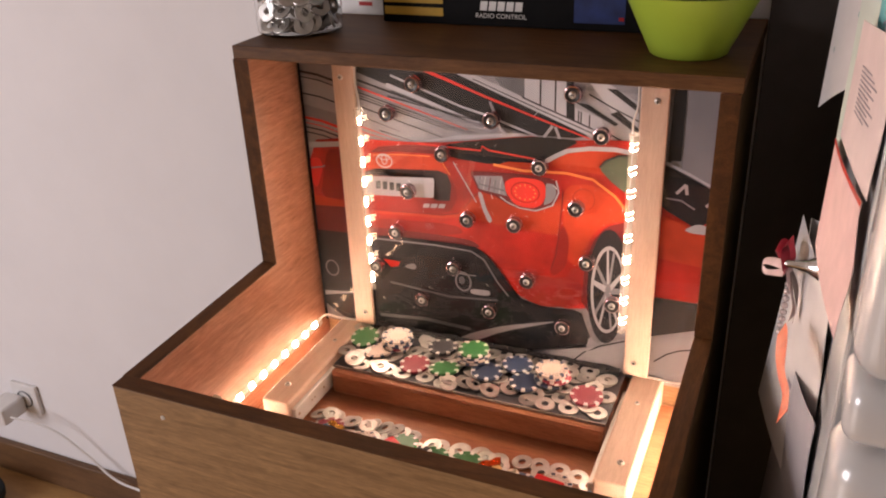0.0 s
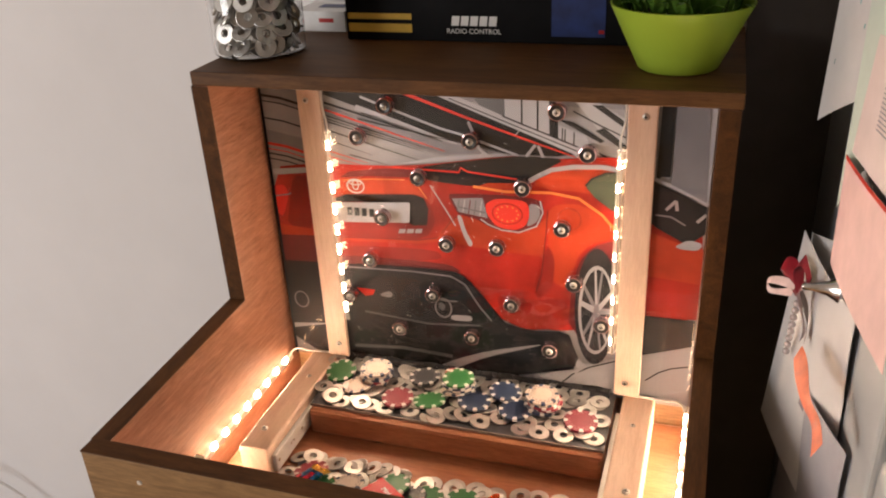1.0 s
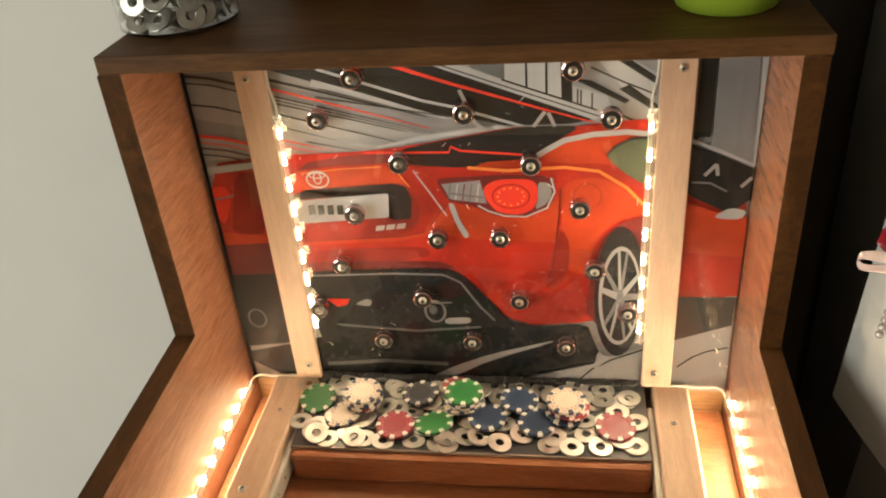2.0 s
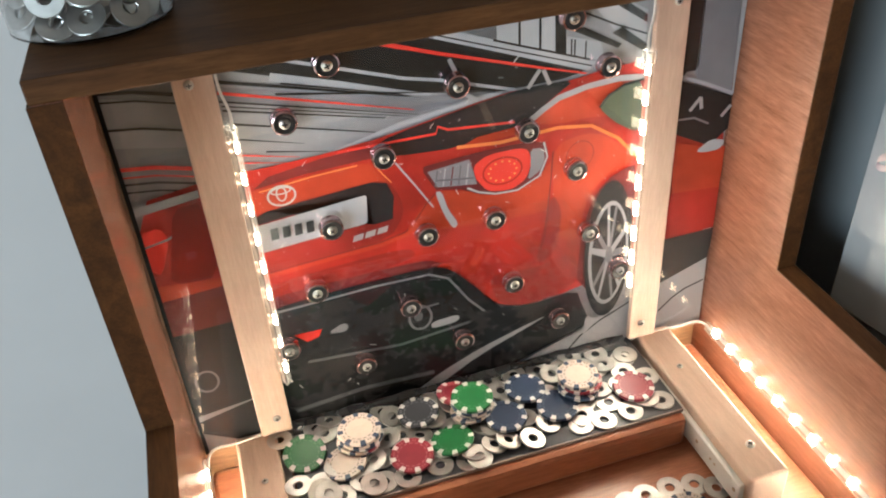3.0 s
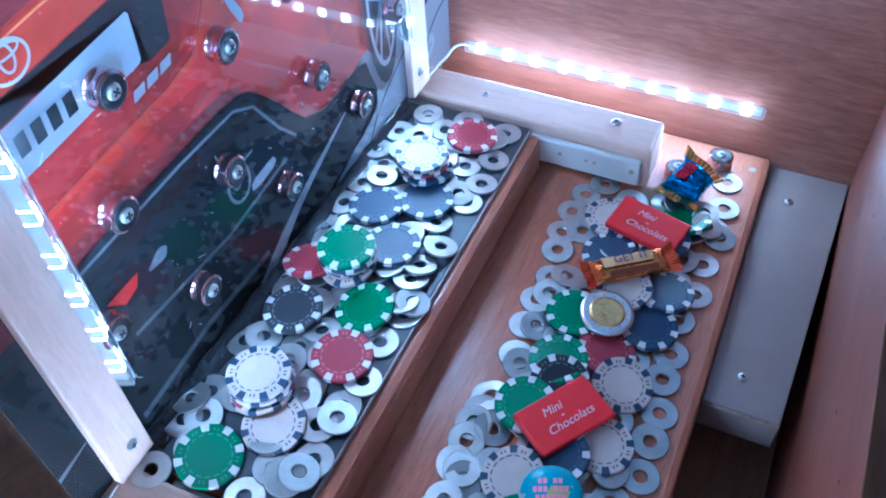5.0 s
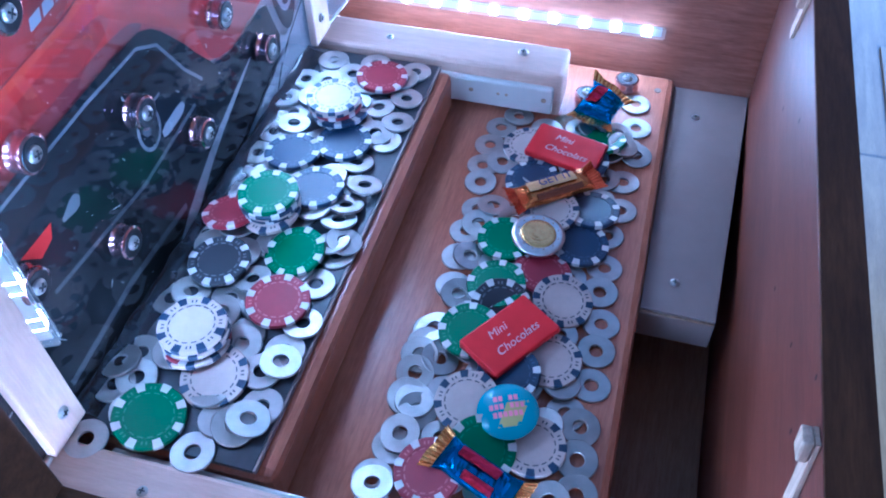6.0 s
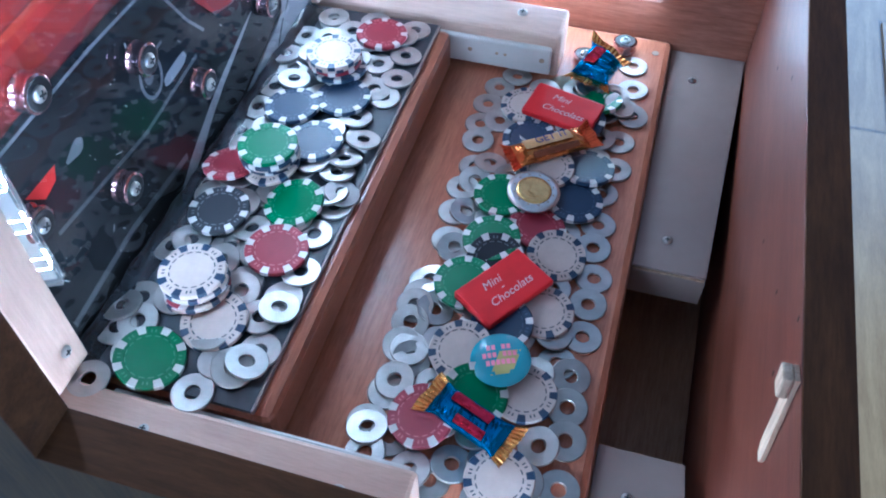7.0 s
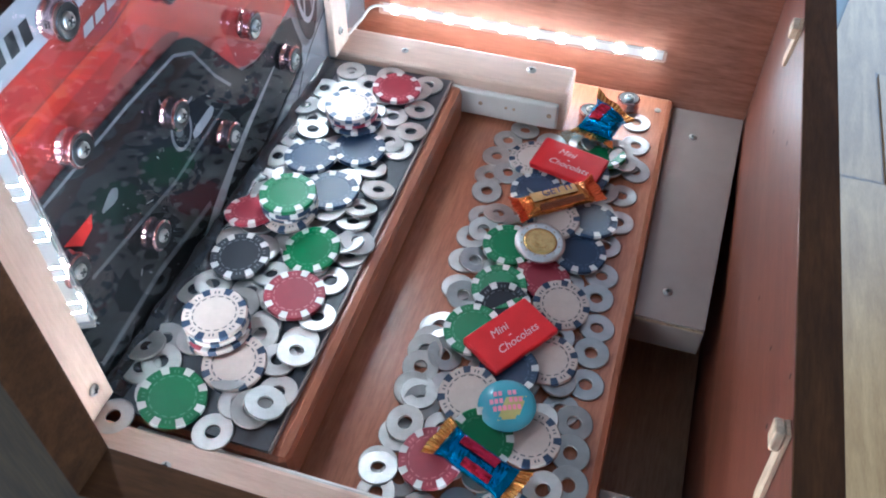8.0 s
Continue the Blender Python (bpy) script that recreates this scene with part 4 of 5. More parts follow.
CHIPS = {k: make_chip(k) for k in M_CHIP}
washer = make_washer()
used = set()
rnd = random.Random(11)
piles = {"tray": [], "deck": []}


def free_here(pile, base, x, y):
    """Whether no more than one washer lies at plan x, y."""
    return all(t < base + 0.0026 or math.hypot(qx - x * D, qy - y * D) > qr + WASH_R * 0.6 for qx, qy, qr, t in piles[pile])


def lay(ob, pile, base, x, y, r, h):
    """Lays a disc at plan x, y on what already lies there: flat on top, or leaning on an edge."""
    px, py, z, lean = x * D, y * D, base, None
    best = None
    for qx, qy, qr, qtop in piles[pile]:
        d = math.hypot(qx - px, qy - py)
        if d < (r + qr) * 0.93 and (best is None or qtop > best[3]):
            best = (qx, qy, qr, qtop, d)
    spin = rnd.uniform(0, 360)
    m = Matrix.Rotation(radians(spin), 4, "Z")
    if best:
        qx, qy, qr, top, d = best
        reach = d - qr + r
        under = max([t for ax, ay, ar, t in piles[pile] if math.hypot(ax - (px - (qx - px)), ay - (py - (qy - py))) < ar] + [base])
        if reach > 0.45 * r and d > 1e-4 and under < top:
            slope = min(0.3, (top - under) / max(reach, 1e-4))
            axis = Vector((-(qy - py) / d, (qx - px) / d, 0))
            m = Matrix.Rotation(-math.atan(slope), 4, axis) @ m
            z = under + slope * r
        else:
            z = top
    z += 0.00012
    piles[pile].append((px, py, r, z + h))
    pose_m = Matrix.Translation((px, py, z)) @ m
    if ob in used:
        copy_thing(ob, pose_m)
    else:
        used.add(ob)
        ob.matrix_basis = pose_m
    return z + h


TZ, DZ = TRAY_Z * D, DECK_Z * D
# washers on the tray
for x, y in [(-1.84, -0.70), (-1.48, -0.95), (-1.62, -0.76), (-1.65, -0.86), (-1.09, -0.93), (-1.04, -0.65), (-1.27, -0.86), (-0.88, -0.96), (-1.32, -0.10), (-1.56, -0.06),
             (-1.49, -0.17), (-0.56, -0.92), (-0.29, -0.96), (-0.23, -0.91), (-0.02, -0.88), (0.12, -0.88), (0.44, -0.75), (0.34, -0.94), (0.56, -0.80), (0.85, -0.92)]:
    lay(washer, "tray", TZ, x, y, WASH_R, WASH_H)
for x, y in [(1.07, -0.95), (1.22, -0.75), (1.36, -0.93), (1.71, -0.90), (0.75, -0.08), (1.00, -0.13), (1.13, -0.02), (1.41, -0.07), (1.64, -0.23), (0.50, -0.05),
             (0.22, -0.05), (-0.34, -0.06), (-0.90, -0.08), (-0.80, -0.44), (-1.19, -0.95), (-0.02, -0.59), (1.74, -0.55), (1.55, -0.42), (1.30, -0.28), (-1.70, -0.25)]:
    lay(washer, "tray", TZ, x, y, WASH_R, WASH_H)
for k in range(220):
    x, y = rnd.uniform(-1.5, 1.7), rnd.uniform(-0.85, -0.12)
    if free_here("tray", TZ, x, y):
        lay(washer, "tray", TZ, x, y, WASH_R, WASH_H)
for colour, x, y in [("green", -1.72, -0.38), ("white", -1.38, -0.62), ("navy", 0.51, -0.33), ("navy", 0.72, -0.65), ("navy", 0.19, -0.63), ("red", -0.15, -0.16),
                     ("red", -0.78, -0.76), ("green", -0.37, -0.71), ("black", -0.58, -0.27), ("red", 1.52, -0.68),
                     ("white", -1.22, -0.44), ("red", -1.20, -0.43), ("navy", -1.17, -0.42), ("white", -1.195, -0.43), ("white", -1.185, -0.42), ("white", -0.09, -0.43), ("navy", -0.05, -0.41),
                     ("white", -0.06, -0.42), ("navy", -0.08, -0.425), ("green", -0.07, -0.42), ("navy", 1.00, -0.52), ("red", 1.06, -0.46), ("red", 1.03, -0.48), ("white", 1.02, -0.47), ("white", 1.01, -0.48)]:
    lay(CHIPS[colour], "tray", TZ, x, y, CHIP_R, CHIP_H)
for x, y in [(-1.92, -0.09), (-1.60, -0.93), (-1.42, -0.03), (-0.20, -0.98)]:
    lay(washer, "tray", TZ, x, y, WASH_R, WASH_H)

# the pile on the deck
for x, y in [(1.68, -1.63), (1.45, -1.59), (1.20, -1.59), (1.27, -1.73), (1.00, -1.62), (0.72, -1.67), (0.48, -1.64), (0.23, -1.65), (0.23, -1.73), (-0.04, -1.68),
             (-0.44, -1.64), (-0.57, -1.64), (-0.67, -1.63), (-0.67, -1.76), (-0.81, -1.64), (-0.99, -1.64), (-1.07, -1.73), (-1.32, -1.65), (-1.25, -1.68), (-1.55, -1.60),
             (-1.61, -1.76), (-1.75, -1.66), (-1.80, -2.06), (-1.78, -1.94)]:
    lay(washer, "deck", DZ, x, y, WASH_R, WASH_H)
for x, y in [(2.25, -2.66), (1.94, -2.70), (1.68, -2.66), (1.59, -2.74), (1.28, -2.68), (0.97, -2.70), (0.69, -2.64), (0.38, -2.67), (0.15, -2.67), (-0.11, -2.72),
             (-0.34, -2.72), (-0.60, -2.73), (-0.84, -2.61), (-0.92, -2.71), (-1.14, -2.73), (-1.36, -2.76), (-1.66, -2.78), (-1.44, -2.62), (-1.68, -2.16)]:
    lay(washer, "deck", DZ, x, y, WASH_R, WASH_H)
for k in range(420):
    x, y = rnd.uniform(-1.85, 1.85), rnd.uniform(-2.60, -1.70)
    if free_here("deck", DZ, x, y):
        lay(washer, "deck", DZ, x, y, WASH_R, WASH_H)
for colour, x, y in [("green", 0.41, -1.95), ("navy", 0.52, -2.47), ("navy", 0.86, -2.50), ("white", 1.47, -1.90), ("navy", 1.10, -2.00), ("white", 0.75, -2.22), ("red", 0.19, -2.26),
                     ("green", -0.01, -1.98), ("white", -0.04, -2.44), ("black", -0.18, -2.05), ("green", -0.44, -1.90), ("white", -0.52, -2.45), ("navy", -0.70, -2.22),
                     ("white", -0.96, -2.02), ("white", -1.14, -2.46), ("green", -1.25, -2.18), ("red", -1.47, -1.92), ("white", -1.72, -2.45), ("green", 1.62, -2.45), ("navy", 1.35, -2.35)]:
    lay(CHIPS[colour], "deck", DZ, x, y, CHIP_R, CHIP_H)
for x, y in [(-0.44, -1.66), (-1.60, -1.62), (-1.02, -1.70), (1.70, -2.60), (1.62, -2.62)]:
    lay(washer, "deck", DZ, x, y, WASH_R, WASH_H)


def pile_top(x, y, reach=0.012):
    """The height of the pile near plan x, y."""
    return max([t for qx, qy, qr, t in piles["deck"] if math.hypot(qx - x * D, qy - y * D) < qr + reach] + [DZ])


def lettering(text, size, parent, m, mat, name="lettering", shear=0.0, depth=0.00008):
    cu = bpy.data.curves.new(name, "FONT")
    cu.body, cu.size, cu.extrude, cu.shear = text, size, depth, shear
    cu.align_x, cu.align_y = "CENTER", "CENTER"
    cu.materials.append(mat)
    ob = new(name, cu)
    ob.parent, ob.matrix_basis = parent, m
    return ob


def chocolate(x, y, z, turn, tilt):
    c = thing("chocolate_bar", "small chocolate bar in a red printed wrapper", "chocolate", group="chocolate bars")
    c.matrix_basis = Matrix.Translation((x * D, y * D, z)) @ Euler((radians(tilt[0]), radians(tilt[1]), radians(turn))).to_matrix().to_4x4()
    box("wrapper", -0.28, 0.28, -0.175, 0.175, 0, 0.055, M_WRAP_RED, c, bevel=0.0012)
    box("end_fold", -0.286, -0.281, -0.16, 0.16, 0.008, 0.045, M_WRAP_RED, c, bevel=0.0002)
    lettering("Mini", 0.0082, c, pose(-0.005, 0.0066, 0.00542), M_SILVER_INK, shear=0.3)
    lettering("-", 0.0085, c, pose(-0.001, 0.0005, 0.00542), M_SILVER_INK)
    lettering("Chocolats", 0.0082, c, pose(0.001, -0.0058, 0.00542), M_SILVER_INK, shear=0.3)
    return c


def twist_sweet(name, label, length, width, height, body_mat, end_mat, m, patches, turn=0.0):
    """A foil sweet: puffed, creased body with flat crimped ends; turn: how far one end is twisted from the other."""
    s = thing(name, label, "sweet")
    s.matrix_basis = m
    r = random.Random(len(label))
    seed = Vector((len(label) * 0.37, 1.3, 2.1))

    def bent(x, y, z):
        a = turn * (x / length + 0.5)
        z -= height / 2
        return Vector((x, y * math.cos(a) - z * math.sin(a), y * math.sin(a) + z * math.cos(a) + height / 2))

    bm = bmesh.new()
    n, k = 23, 20
    rows = []
    for i in range(n):
        u = i / (n - 1)
        swell = min(1.0, 2.2 * math.sin(math.pi * u) ** 0.9 + 0.10)
        wide = 1.0 - 0.16 * swell
        row = []
        for j in range(k):
            a = 2 * math.pi * j / k
            c, q = math.cos(a), math.sin(a)
            c, q = math.copysign(abs(c) ** 0.75, c), math.copysign(abs(q) ** 0.75, q)
            fold = noise.noise(seed + Vector((u * 5 + c, c * 1.7, q * 1.7)))
            jit = 1 + 0.30 * abs(fold) - 0.08 + r.uniform(-0.035, 0.035)
            row.append(bm.verts.new(bent((u - 0.5) * length, c * width / 2 * wide * (0.7 + 0.3 * jit), (q * 0.5 * swell * jit + 0.5) * height)))
        rows.append(row)
    for a, b in zip(rows, rows[1:]):
        for j in range(k):
            bm.faces.new((a[j], a[(j + 1) % k], b[(j + 1) % k], b[j]))
    bm.faces.new(rows[0])
    bm.faces.new(rows[-1])
    bmesh.ops.recalc_face_normals(bm, faces=bm.faces[:])
    part("foil_body", bm, body_mat, s)
    for side in (-1, 1):
        bm = bmesh.new()
        grid = []
        curl = r.uniform(-0.8, 1.0)
        for i in range(6):
            row = []
            for j in range(21):
                w = width * (0.98 + 0.05 * i)
                tooth = 0.0006 if i == 5 and j % 2 else 0.0
                lift = 0.0011 * math.sin(j * 0.62 + 2 * side) * (i / 5) + (0.00045 if j % 2 else -0.00045) + 0.0005 * curl * i
                p = bent(side * length * 0.495, (j / 20 - 0.5) * w, height * 0.5 + lift)
                row.append(bm.verts.new(p + Vector((side * (i * 0.0016 - tooth), 0, 0))))
            grid.append(row)
        for a, b in zip(grid, grid[1:]):
            for j in range(20):
                bm.faces.new((a[j], a[j + 1], b[j + 1], b[j]))
        g = bmesh.ops.extrude_face_region(bm, geom=bm.faces[:])
        for v in [e for e in g["geom"] if isinstance(e, bmesh.types.BMVert)]:
            v.co.z += 0.00025
        bmesh.ops.recalc_face_normals(bm, faces=bm.faces[:])
        part("crimped_end", bm, end_mat, s, "crimped foil end")
    for pn, mat, x0, x1, y0, y1 in patches:
        bm = bmesh.new()
        q = bmesh.ops.create_grid(bm, x_segments=8, y_segments=4, size=0.5)
        for v in q["verts"]:
            px, py = x0 + (v.co.x + 0.5) * (x1 - x0), y0 + (v.co.y + 0.5) * (y1 - y0)
            lift = 1.10 - 0.5 * (abs(py) * 1.9) ** 3 + 0.10 * abs(noise.noise(seed + Vector((px * 5, py * 3, 1))))
            v.co = bent(px * length, py * width, height * lift)
        part(pn, bm, mat, s)
    return s


def along(x0, y0, x1, y1, z, tilt=0.0):
    return Matrix.Translation(((x0 + x1) / 2 * D, (y0 + y1) / 2 * D, z)) @ Euler((radians(tilt), 0, math.atan2(y1 - y0, x1 - x0))).to_matrix().to_4x4()


chocolate(-0.45, -2.17, pile_top(-0.45, -2.17, 0.012), -35, (1, -2))
chocolate(1.39, -2.21, pile_top(1.39, -2.21, 0.012), -102, (3, 2))
bar = twist_sweet("wrapped_sweet", "caramel bar in shiny orange and gold foil", 0.056, 0.023, 0.0095, M_AMBER_FOIL, M_ORANGE_FOIL,
                  along(0.66, -1.86, 1.17, -2.54, pile_top(0.9, -2.2, 0.01) + 0.001, 4), [("gold_band", M_GOLD_PRINT, -0.36, 0.30, -0.05, 0.36), ("brown_band", M_BROWN_FOIL, -0.30, 0.34, -0.40, -0.20)])
lettering("GET IT", 0.0088, bar, pose(0.001, 0.0028, 0.0126), M_NAVY_INK, depth=0.0002)
blue = [("red_patch", M_RED_FOIL, -0.30, 0.26, 0.06, 0.32), ("red_patch", M_RED_FOIL, -0.12, 0.30, -0.36, -0.14)]
twist_sweet("wrapped_sweet", "sweet in shiny blue foil with gold ends", 0.047, 0.024, 0.0105, M_BLUE_FOIL, M_GOLD_FOIL,
            along(-1.33, -1.92, -1.56, -2.49, pile_top(-1.48, -2.2, 0.006), 5), blue)
twist_sweet("wrapped_sweet", "sweet in crumpled blue and red foil with gold ends", 0.032, 0.034, 0.017, M_BLUE_FOIL, M_GOLD_FOIL,
            along(1.83, -2.34, 2.17, -2.44, pile_top(1.93, -2.4, 0.004) + 0.002) @ Matrix.Rotation(radians(-6), 4, "Y"), blue[:1], radians(28))

coin = thing("chocolate_coin", "chocolate coin with gold centre and silver rim", "chocolate coin")
coin.matrix_basis = Matrix.Translation((0.46 * D, -2.17 * D, pile_top(0.46, -2.17, 0.010))) @ Euler((radians(3), radians(-4), 0.4)).to_matrix().to_4x4()
smooth(part("rim", lathe([(0, 0), (0.0165, 0), (0.0185, 0.001), (0.0187, 0.0028), (0.0172, 0.0042), (0.0150, 0.0044), (0.0128, 0.0038), (0, 0.0038)], 48), M_COIN_SILVER, coin, "silver foil rim"), 40)
smooth(part("centre", lathe([(0.0126, 0.0039), (0.0118, 0.0045), (0.0095, 0.0047), (0.004, 0.0044), (0, 0.0046)], 40), M_COIN_GOLD, coin, "embossed gold foil centre"), 40)
bm = bmesh.new()
for i in range(3):
    sector(0.003 + 0.0025 * i, 0.0042 + 0.0025 * i, 0.4 + i, 2.9 + i, 0.0049, bm, 6)
for i in range(12):
    sector(0.0138, 0.0146, i * math.pi / 6, i * math.pi / 6 + 0.1, 0.00445, bm, 1)
part("embossing", bm, M_COIN_GOLD, coin)

badge = thing("button_badge", "round sky-blue button badge with pink lettering", "badge")
badge.matrix_basis = Matrix.Translation((-1.0 * D, -2.28 * D, pile_top(-1.0, -2.28, 0.010) + 0.0015)) @ Euler((radians(2), radians(-3), radians(-68))).to_matrix().to_4x4()
dome = [(0, 0.0052), (0.006, 0.0050), (0.012, 0.0044), (0.0165, 0.0032), (0.0182, 0.0018), (0.0178, 0.0004), (0.016, 0)]
smooth(part("shell", lathe(dome, 48), M_BADGE, badge), 60)


def on_dome(x, y):
    return 0.0053 - 7.0 * (x * x + y * y)


def dome_patch(name, mat, x0, x1, y0, y1, lift, skew=0.0):
    bm = bmesh.new()
    q = bmesh.ops.create_grid(bm, x_segments=4, y_segments=3, size=0.5)
    for v in q["verts"]:
        px, py = x0 + (v.co.x + 0.5) * (x1 - x0), y0 + (v.co.y + 0.5) * (y1 - y0)
        px += skew * py
        v.co = Vector((px, py, on_dome(px, py) + lift))
    part(name, bm, mat, badge)


dome_patch("map_patch", M_OLIVE_INK, -0.002, 0.011, -0.011, 0.004, 0.0001, 0.5)
for row, (y, n) in enumerate(((0.0070, 5), (0.0018, 7), (-0.0034, 6))):
    for i in range(n):
        if (row, i) not in ((0, 2), (1, 3)):
            dome_patch("letter_bar", M_PINK_INK, (i - n / 2) * 0.0030, (i - n / 2) * 0.0030 + 0.0022, y - 0.0017, y + 0.0017, 0.0003)

for x, y in ((2.46, -2.55), (2.19, -2.25)):
    w = copy_thing(pin, Matrix.Translation((x * D, y * D, DZ + 0.0003)) @ pose(0, 0, 0, 0, 0, 40))
    tagged(w, "loose pink chromed roller lying on the deck", "peg", "loose rollers")
tagged(part("plastic_disc", lathe([(0.004, 0), (0.0175, 0), (0.018, 0.0006), (0.0175, 0.0018), (0.004, 0.0018), (0.004, 0)], 32), M_MINT), "clear mint plastic disc in the pile", "plastic disc").location = (1.80 * D, -2.18 * D, pile_top(1.8, -2.18, -0.004) + 0.0003)


# ---- on top of the cabinet ----
TOP = TOP_Z * D
M_JAR = clear("clear_plastic_tub", (0.97, 0.98, 0.98), 0.03, 1.45)
jar = thing("plastic_tub", "clear plastic tub full of steel washers", "tub")
jar.location = (-2.44 * D, -0.03 * D, TOP)
wall = smooth(part("tub_wall", lathe([(0, 0.0004), (0.046, 0.0004), (0.0515, 0.004), (0.0545, 0.12), (0.0536, 0.12), (0.0506, 0.005), (0.045, 0.0016), (0, 0.0016)], 56), M_JAR, jar), 50)
wall.visible_shadow = False
smooth(part("rim", lathe([(0.0536, 0.1185), (0.0552, 0.1185), (0.0560, 0.1195), (0.0560, 0.1212), (0.0550, 0.1222), (0.0536, 0.1218), (0.0536, 0.1185)], 56), M_JAR, jar), 50)
jr = random.Random(5)
heap = bmesh.new()
for k in range(240):
    ring_k = k % 48
    level = k // 48
    a = 2 * math.pi * ring_k / 48 * 2 + jr.uniform(-0.15, 0.15) + level * 0.1
    rad = (0.041, 0.031)[k % 2] - (0.012 if ring_k >= 24 else 0.0) + jr.uniform(-0.002, 0.001)
    m = (Matrix.Translation((-2.44 * D + rad * math.cos(a), -0.03 * D + rad * math.sin(a), TOP + 0.0145 + 0.0165 * level + jr.uniform(-0.002, 0.003)))
         @ Matrix.Rotation(a + jr.uniform(-0.5, 0.5), 4, "Z") @ Matrix.Rotation(radians(62 + jr.uniform(-26, 22)), 4, "Y"))
    if rad > 0.036:
        tagged(copy_thing(washer, m), "zinc-plated steel washer in the clear tub", "washer", "washers in the tub")
    else:
        heap.from_mesh(washer.data)
        fresh = [v for v in heap.verts if not v.tag]
        for v in fresh:
            v.co, v.tag = m @ v.co, True
inner_heap = smooth(part("washer_heap", heap, M_STEEL), 40)
tagged(inner_heap, "zinc-plated steel washers heaped inside the tub", "washers", kind="stuff")

M_CARD_BLACK = plain("black_printed_card", (0.005, 0.005, 0.006), 0.55, 0, 0.4, 20, 0.05)
M_CARD_BLACK.node_tree.nodes["Principled BSDF"].inputs["Specular IOR Level"].default_value = 0.1
M_YELLOW = plain("yellow_print", (0.62, 0.40, 0.06), 0.35)
M_PRINT_WHITE = plain("white_print", (0.72, 0.72, 0.72), 0.4)
M_BLUE_PRINT = plain("dark_blue_print", (0.012, 0.03, 0.13), 0.45, 0, 0.5, 30)
M_RED_PRINT = plain("red_print", (0.45, 0.02, 0.02), 0.35)
BX0, BX1, BY0, BY1 = -1.66, 2.05, 0.72, 1.72
toy = thing("toy_box", "black cardboard toy box with yellow stripes", "cardboard box")
box("carton", BX0, BX1, BY0, BY1, TOP_Z + 0.002, TOP_Z + 1.25, M_CARD_BLACK, toy, bevel=0.0012)
for z0, z1 in ((4.11, 4.21), (4.26, 4.33)):
    box("stripe", BX0 + 0.03, -0.82, BY0 - 0.006, BY0 - 0.001, z0, z1, M_YELLOW, toy, "yellow printed stripe", 0)
for i in range(5):
    x0 = -0.33 + 0.112 * i
    out = [(x0, 4.20), (x0 + 0.09, 4.20), (x0 + 0.105, 4.31), (x0 + 0.015, 4.31)]
    part("logo_block", prism(out, "y", BY0 - 0.006, BY0 - 0.001), M_PRINT_WHITE, toy)
lettering("RADIO CONTROL", 0.0078, toy, Matrix.Translation((-0.06 * D, (BY0 - 0.004) * D, 4.135 * D)) @ FACE_OUT, M_PRINT_WHITE)
box("printed_patch", 0.85, 1.45, BY0 - 0.006, BY0 - 0.001, 4.10, 4.75, M_BLUE_PRINT, toy, bevel=0)
box("printed_patch", 1.38, 1.44, BY0 - 0.012, BY0 - 0.007, 4.14, 4.18, M_RED_PRINT, toy, bevel=0)

carton = thing("small_box", "small white printed box beside the tub", "box")
box("carton", -2.55, -1.84, 1.08, 1.74, TOP_Z + 0.002, TOP_Z + 0.26, M_PRINT_WHITE, carton, bevel=0.001)
box("printed_band", -2.3, -1.95, 1.3, 1.5, TOP_Z + 0.262, TOP_Z + 0.266, M_BLUE_PRINT, carton, bevel=0)
box("printed_band", -2.2, -2.0, 1.073, 1.078, TOP_Z + 0.12, TOP_Z + 0.17, M_RED_PRINT, carton, bevel=0)

M_POT = plain("lime_green_plastic", (0.36, 0.52, 0.055), 0.33, 0, 0.03, 20, 0.04)
M_LEAF = plain("fresh_green_leaf", (0.07, 0.16, 0.02), 0.5, 0, 0.4, 80, 0.1)
M_SOIL = plain("dark_potting_soil", (0.03, 0.02, 0.013), 0.9, 0, 0.5, 300, 0.8)
plant = thing("potted_plant", "leafy green plant in a lime green plastic pot", "potted plant")
plant.location = (2.285 * D, -0.08 * D, TOP)
smooth(part("pot", lathe([(0, 0.0003), (0.036, 0.0003), (0.0385, 0.002), (0.0665, 0.0615), (0.0672, 0.0628), (0.0655, 0.0632), (0.0645, 0.061), (0.060, 0.052), (0, 0.05)], 56), M_POT, plant, "lime green flared pot"), 50)
smooth(part("soil", lathe([(0.0585, 0.0505), (0.04, 0.053), (0, 0.055)], 32), M_SOIL, plant))
lr = random.Random(8)
blades = []
for k in range(4):
    bm = bmesh.new()
    n, ln, w = 7, 0.05 + 0.016 * k, 0.004 + 0.0014 * (k % 2)
    rows = []
    for i in range(n + 1):
        u = i / n
        width = w * (math.sin(math.pi * min(1.0, u * 0.9 + 0.08)) ** 0.7) * (1 if u < 0.98 else 0.2)
        cx, cz = 0.03 * u * u * (1 + 0.3 * k), ln * u - 0.02 * u ** 3
        rows.append([bm.verts.new((cx, -width, cz)), bm.verts.new((cx - 0.001, 0, cz - 0.0006)), bm.verts.new((cx, width, cz))])
    for r0, r1 in zip(rows, rows[1:]):
        for j in range(2):
            bm.faces.new((r0[j], r0[j + 1], r1[j + 1], r1[j]))
    me = bpy.data.meshes.new("leaf")
    bm.to_mesh(me)
    bm.free()
    me.materials.append(M_LEAF)
    blades.append(me)
